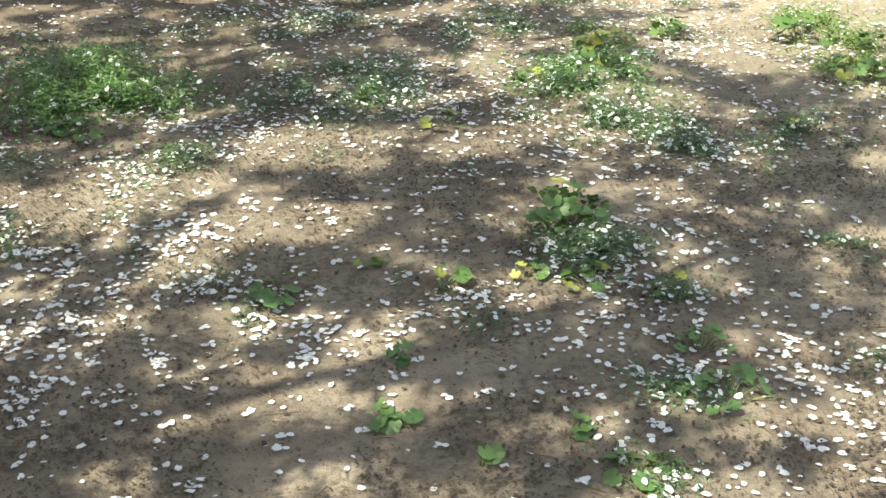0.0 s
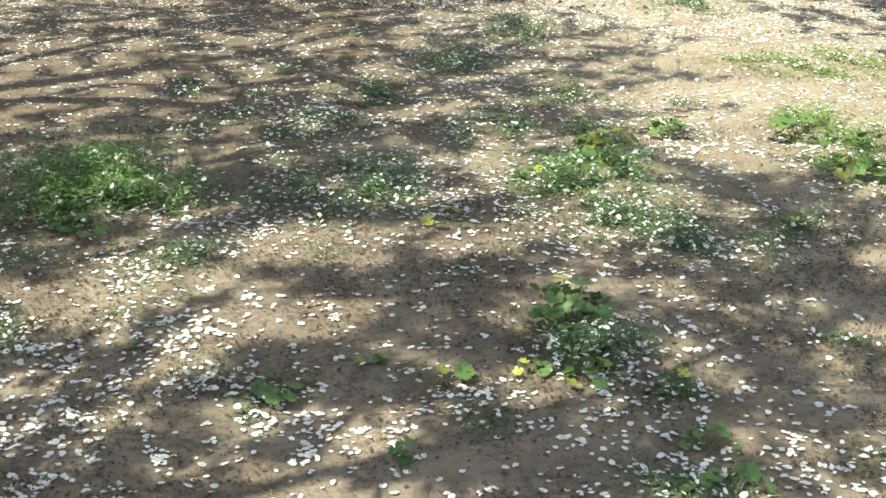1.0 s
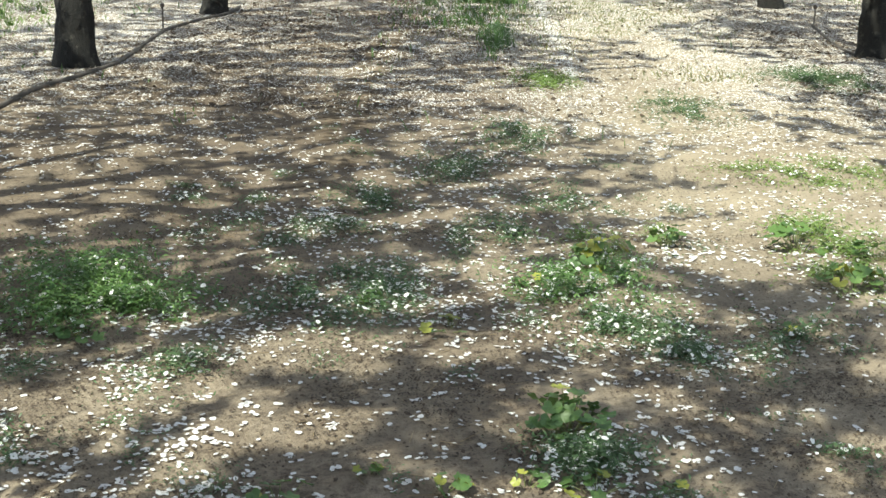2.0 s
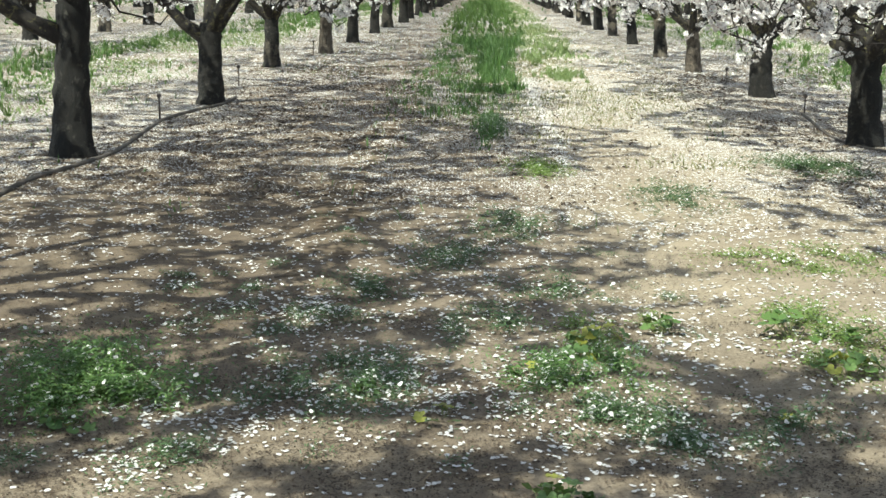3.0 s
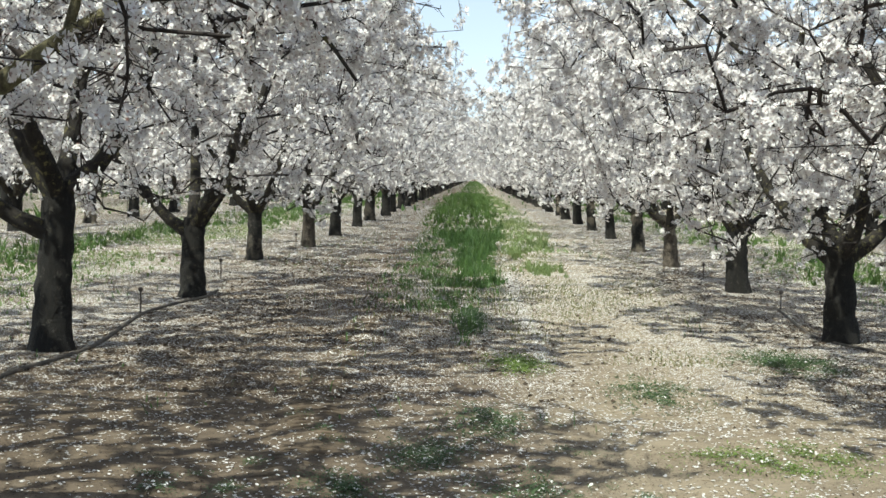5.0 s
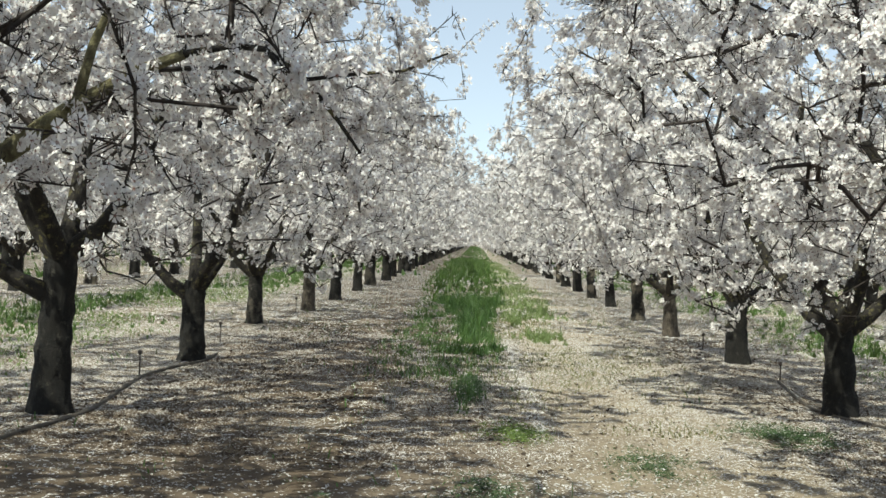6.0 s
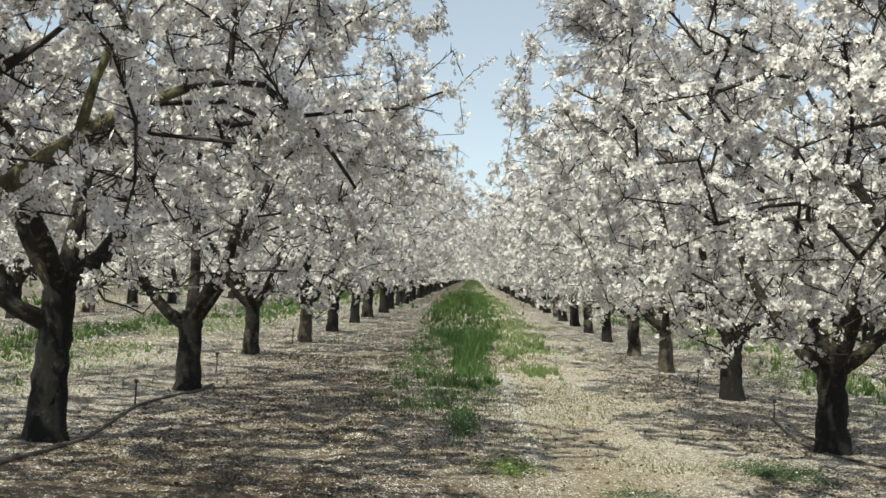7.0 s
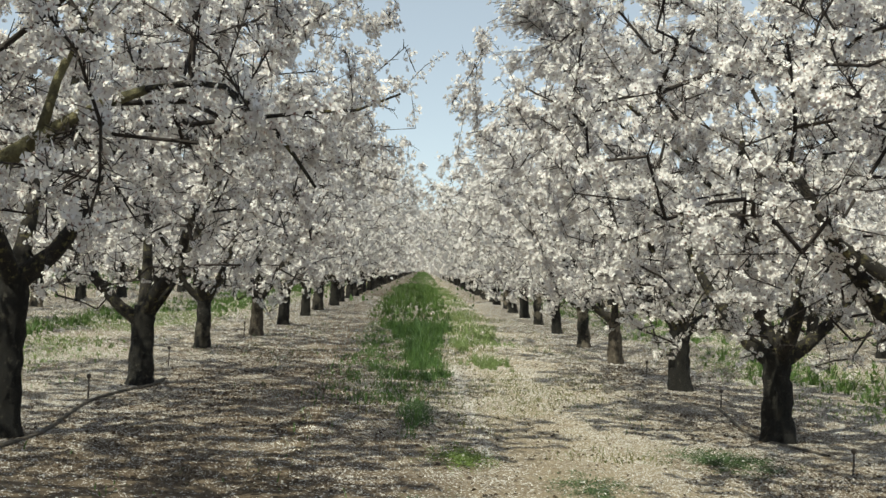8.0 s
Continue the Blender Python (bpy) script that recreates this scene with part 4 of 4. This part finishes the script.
tagged(new("sparse_grass", blade_mesh(rng, x, y, 0.085, 0.010, GRASS, 1.0)), "thin sparse seedlings on bare soil", "grass", kind="stuff")


on_top = []


def weed_patch(rng, x0, y0, rx, ry, density, height, leaf, label, mat):
    """A low mat of small leaves on short stems, thick in the middle and ragged outside."""
    n = int(density * rx * ry * 24)
    x, y = x0 + rng.normal(0, 0.55, n) * rx, y0 + rng.normal(0, 0.55, n) * ry
    k = rng.rand(n) < np.clip(value_noise(x * 7 + 3, y * 6, 2) * 2.0 + value_noise(x * 19, y * 17, 0) * 1.2 - 1.1, 0.05, 1)
    x, y = x[k], y[k]
    n = len(x)
    lift = height * rng.rand(n) ** 1.4 * (0.5 + value_noise(x * 6, y * 6, 1))
    c = np.stack([x, y, ground_at(x, y) + 0.003 + lift], 1)
    a, b, nrm = turned_frames(rng, n, 0.55)
    s = 0.9 * leaf * (0.5 + 0.8 * rng.rand(n))[:, None]
    v = np.concatenate([c - a * s, c + b * s * 0.3 + nrm * s * 0.15, c + a * s * 1.1 - nrm * s * 0.2, c - b * s * 0.3 + nrm * s * 0.15])
    i = np.arange(n)
    t = np.concatenate([np.stack([i, i + n, i + 3 * n], 1), np.stack([i + n, i + 2 * n, i + 3 * n], 1)])
    k = rng.rand(n) < min(0.05, 420 / max(n, 1))
    on_top.append((x[k], y[k], (lift[k] * 0.9 + 0.008)))
    ob = new("weed_patch", tri_mesh("weed_patch", v, t, mat))
    return tagged(ob, label, "weeds", "low weed mats", kind="stuff")


LOW = "low mat of small dark green weeds on soil"
LUSH = "thick green weed mat dusted with petals"
SUNNY = "bright green sunlit mat of low weeds"
THICK_MATS = [
    (-1.55, 4.66, 0.36, 0.36, 9000, 0.14, 0.014), (0.43, 5.0, 0.28, 0.32, 6500, 0.07, 0.012)]
SUNNY_MATS = [
    (1.84, 7.36, 0.50, 0.36, 1700, 0.04, 0.014), (0.39, 10.79, 0.24, 0.5, 1800, 0.06, 0.018),
    (1.55, 5.85, 0.24, 0.5, 2200, 0.06, 0.013), (1.50, 5.35, 0.26, 0.42, 1800, 0.05, 0.013)]
NEAR_WEEDS = [
    (-1.03, 3.9, 0.15, 0.2, 3400, 0.04, 0.010), (1.03, 3.42, 0.10, 0.1, 3600, 0.03, 0.009),
    (-1.31, 3.29, 0.10, 0.12, 4500, 0.05, 0.010), (-0.73, 3.04, 0.09, 0.09, 5500, 0.04, 0.008),
    (0.30, 3.32, 0.16, 0.14, 6500, 0.05, 0.010), (-0.93, 3.28, 0.06, 0.08, 4500, 0.03, 0.008),
    (0.44, 2.59, 0.14, 0.13, 4500, 0.04, 0.009), (0.33, 2.23, 0.10, 0.09, 6500, 0.05, 0.009),
    (0.52, 3.08, 0.10, 0.07, 5000, 0.05, 0.009)]
LANE_WEEDS = [
    (-0.57, 4.85, 0.34, 0.40, 3800, 0.05, 0.011), (0.52, 4.42, 0.30, 0.18, 2600, 0.04, 0.010),
    (0.82, 4.22, 0.18, 0.12, 5200, 0.05, 0.011), (1.14, 4.5, 0.17, 0.2, 5000, 0.05, 0.011),
    (-0.24, 7.35, 0.24, 0.4, 1600, 0.04, 0.012), (1.39, 9.48, 0.28, 0.6, 1200, 0.04, 0.014),
    (-0.62, 6.46, 0.2, 0.26, 2200, 0.05, 0.012), (0.16, 8.3, 0.24, 0.5, 1400, 0.05, 0.014),
    (2.87, 11.53, 0.45, 0.7, 1300, 0.04, 0.016), (0.04, 14.2, 0.14, 1.0, 2600, 0.10, 0.014),
    (-0.9, 5.9, 0.4, 0.3, 1500, 0.04, 0.010)]
for mats, label, mat in ((THICK_MATS, LUSH, LUSH_WEED), (SUNNY_MATS, SUNNY, SUNLIT_WEED), (NEAR_WEEDS, LOW, WEED), (LANE_WEEDS, LOW, WEED)):
    for x0, y0, rx, ry, dens, hgt, leaf in mats:
        weed_patch(rng, x0, y0, rx, ry, dens, hgt, leaf, label, mat)
for i in range(46):
    x0, y0 = rng.uniform(-1.7, 1.5), rng.uniform(2.3, 8.5)
    weed_patch(rng, x0, y0, rng.uniform(0.05, 0.14), rng.uniform(0.05, 0.14), rng.uniform(900, 2600), 0.03, 0.009, "thin straggling weed seedlings on soil", WEED)
sprout = np.random.RandomState(205)
for x0, y0, rx, ry, dens, hgt, leaf, label, mat in (
        (0.46, 5.62, 0.17, 0.26, 2600, 0.06, 0.013, SUNNY, SUNLIT_WEED), (0.78, 5.85, 0.06, 0.16, 3200, 0.06, 0.012, SUNNY, SUNLIT_WEED),
        (0.36, 6.55, 0.26, 0.28, 2200, 0.05, 0.012, LOW, WEED), (0.10, 5.85, 0.14, 0.22, 2000, 0.05, 0.012, LOW, WEED),
        (0.46, 4.55, 0.24, 0.16, 4600, 0.05, 0.010, LOW, WEED), (0.62, 4.22, 0.16, 0.10, 4600, 0.05, 0.010, LOW, WEED)):
    weed_patch(sprout, x0, y0, rx, ry, dens, hgt, leaf, label, mat)
x, y, lift = (np.concatenate(c) for c in zip(*on_top))
tagged(new("petals_on_weeds", petal_mesh(rng, x, y, 0.0088, 7, lift, 0.4)), "white petals caught on low weeds", "petals", kind="stuff")


# ---------------------------------------------------------------- broad-leaved mallow plants
def leaf_blade(lobes, depth, seed):
    """A round lobed leaf of radius 1, creased like a shallow funnel, its stalk end at the origin."""
    r2 = np.random.RandomState(seed)
    n = lobes * 4
    v, t = [(0, 0, 0)], []
    for k in range(n + 1):
        th = math.radians(-160 + 320 * k / n)
        r = 1 - depth * (0.5 - 0.5 * math.cos(2 * math.pi * k * lobes / n + math.pi)) + r2.normal(0, 0.02)
        v.append((0.18 + r * math.cos(th) * 0.95, r * math.sin(th), 0.16 * r + 0.06 * math.cos(th * lobes) - 0.1 * r2.rand()))
    for k in range(1, n + 1):
        t.append((0, k, k + 1))
    return v, t


LEAVES = []
for old in (False, True):
    for sd, (lobes, depth) in enumerate(((5, 0.16), (5, 0.26), (7, 0.18))):
        v, t = leaf_blade(lobes, depth, sd)
        LEAVES.append(tri_mesh("leaf", v, t, MALLOW_OLD if old else MALLOW, True))
v, t = sweep([(0, 0, 0), (0.02, 0, 0.35), (0.0, 0.02, 0.7), (0, 0, 1)], [0.03, 0.026, 0.022, 0.018], 4)
STALK_MESH = tri_mesh("stalk", v, t, STALK, True)


def mallow(rng, x0, y0, spread, leaves, leaf, height, yellow, label):
    """A plant of round leaves, each on a stalk that rises from one crown."""
    plant = new("mallow_plant")
    plant.location = (x0, y0, float(ground_at(x0, y0)) - 0.004)
    tagged(plant, label, "plant", "mallow plants")
    for i in range(leaves):
        a = rng.rand() * 6.283
        r = spread * math.sqrt(rng.rand())
        tip = Vector((r * math.cos(a), r * math.sin(a), height * (0.45 + 0.6 * rng.rand()) * (1.15 - 0.5 * r / spread)))
        root = Vector((0.25 * tip.x, 0.25 * tip.y, 0))
        s = leaf * (0.65 + 0.6 * rng.rand())
        old = rng.rand() < yellow
        lf = part("leaf", LEAVES[rng.randint(3) + (3 if old else 0)], plant, "yellowing leaf" if old else "")
        turn = Euler((rng.normal(0, 0.3), rng.normal(0.25, 0.3), a + rng.normal(0, 0.6)))
        lf.matrix_basis = Matrix.LocRotScale(tip, turn, (s, s, s))
        st = part("stalk", STALK_MESH, plant, "pale green stalk")
        d = tip - root
        w = 0.055 * (1 + 0.4 * rng.rand())
        st.matrix_basis = Matrix.LocRotScale(root, d.to_track_quat("Z", "Y"), (w, w, d.length))
    return plant


FEW = "small mallow seedling with round green leaves"
BUSHY = "leafy green mallow plant with some yellowed leaves"
BRIGHT = "sunlit yellow-green mallow plant with lobed leaves"
SEEDLINGS = [
    (0.01, 2.24, 0.035, 3, 0.028, 0.055, 0.0), (-0.18, 2.42, 0.055, 9, 0.022, 0.045, 0.0), (-0.18, 2.70, 0.05, 6, 0.018, 0.035, 0.12),
    (-0.30, 3.18, 0.045, 5, 0.018, 0.03, 0.3), (0.12, 3.15, 0.045, 6, 0.022, 0.05, 0.25), (0.51, 3.09, 0.075, 10, 0.018, 0.04, 0.1),
    (0.21, 2.43, 0.05, 7, 0.022, 0.03, 0.0), (0.34, 2.26, 0.08, 10, 0.026, 0.035, 0.0), (-0.13, 4.42, 0.08, 8, 0.026, 0.05, 0.5),
    (1.08, 4.6, 0.07, 8, 0.024, 0.05, 0.1), (-0.45, 4.72, 0.08, 8, 0.026, 0.05, 0.1), (0.15, 5.05, 0.07, 7, 0.026, 0.05, 0.1)]
LEAFY = [
    (-0.51, 2.98, 0.085, 9, 0.028, 0.06, 0.05), (-0.10, 3.10, 0.065, 9, 0.024, 0.045, 0.3), (0.24, 3.48, 0.12, 34, 0.031, 0.14, 0.12),
    (0.30, 3.12, 0.085, 12, 0.025, 0.055, 0.25), (0.53, 2.78, 0.075, 14, 0.017, 0.06, 0.0), (0.57, 2.56, 0.11, 14, 0.024, 0.05, 0.0),
    (-1.42, 4.28, 0.10, 10, 0.026, 0.06, 0.3)]
SUNLIT = [
    (0.48, 5.42, 0.13, 16, 0.032, 0.13, 0.25), (0.42, 5.25, 0.08, 8, 0.028, 0.08, 0.2), (0.81, 5.74, 0.085, 12, 0.028, 0.13, 0.1),
    (1.40, 5.72, 0.15, 22, 0.034, 0.14, 0.08), (1.50, 5.15, 0.14, 20, 0.034, 0.10, 0.12), (1.70, 5.55, 0.14, 16, 0.034, 0.10, 0.1)]
for plants, label in ((SEEDLINGS, FEW), (LEAFY, BUSHY), (SUNLIT, BRIGHT)):
    for x0, y0, sp, n, lf, h, yel in plants:
        mallow(rng, x0, y0, sp, n, lf, h, yel, label)


# ---------------------------------------------------------------- watering: pipes along the rows, stakes with drip heads
def pipe_along(points, radius, label):
    pts = []
    for (xa, ya), (xb, yb) in zip(points[:-1], points[1:]):
        for k in range(6):
            u = k / 6
            pts.append((xa + (xb - xa) * u, ya + (yb - ya) * u))
    pts.append(points[-1])
    p = np.array(pts)
    for _ in range(3):
        p[1:-1] = (p[:-2] + 2 * p[1:-1] + p[2:]) / 4
    line = np.column_stack([p, ground_at(p[:, 0], p[:, 1]) + radius * 0.45])
    v, t = sweep(line, np.full(len(line), radius), 8)
    return tagged(new("irrigation_pipe", tri_mesh("irrigation_pipe", v, t, PIPE, True)), label, "pipe")


pipe_along([(-3.75, 3.0), (-3.3, 7.0), (-3.45, 9.4), (-3.32, 10.2), (-3.24, 11.1), (-3.42, 12.6), (-3.58, 14.1), (-3.5, 15.3), (-3.30, 16.2), (-3.36, 17.2)], 0.022, "weathered dark irrigation pipe lying along tree bases")
pipe_along([(4.08, 12.4), (3.62, 13.6), (3.93, 16.5)],
           0.018, "thin dark irrigation pipe on the soil")


def stake(x0, y0, height, label):
    """A thin stake that carries a small sprinkler head."""
    ob = new("sprinkler_stake")
    ob.location = (x0, y0, float(ground_at(x0, y0)))
    tagged(ob, label, "sprinkler", "sprinkler stakes")
    v, t = sweep([(0, 0, -0.05), (0.004, 0, height * 0.5), (0, 0, height)], [0.011, 0.010, 0.009], 6)
    part("rod", tri_mesh("rod", v, t, PLASTIC, True), ob)
    h = height
    v, t = sweep([(0, 0, h - 0.03), (0, 0, h - 0.01), (0, 0, h + 0.005), (0, 0, h + 0.02), (0, 0, h + 0.025)],
                 [0.012, 0.026, 0.028, 0.02, 0.004], 8)
    part("head", tri_mesh("head", v, t, PLASTIC, True), ob, "dark sprinkler head")
    return ob


for x0, y0, h in ((-3.65, 14.3, 0.26), (-3.66, 18.95, 0.28), (-3.64, 26.9, 0.30), (3.98, 16.6, 0.22), (3.80, 21.2, 0.26), (3.92, 11.2, 0.22)):
    stake(x0, y0, h, "thin dark sprinkler stake beside the tree row")
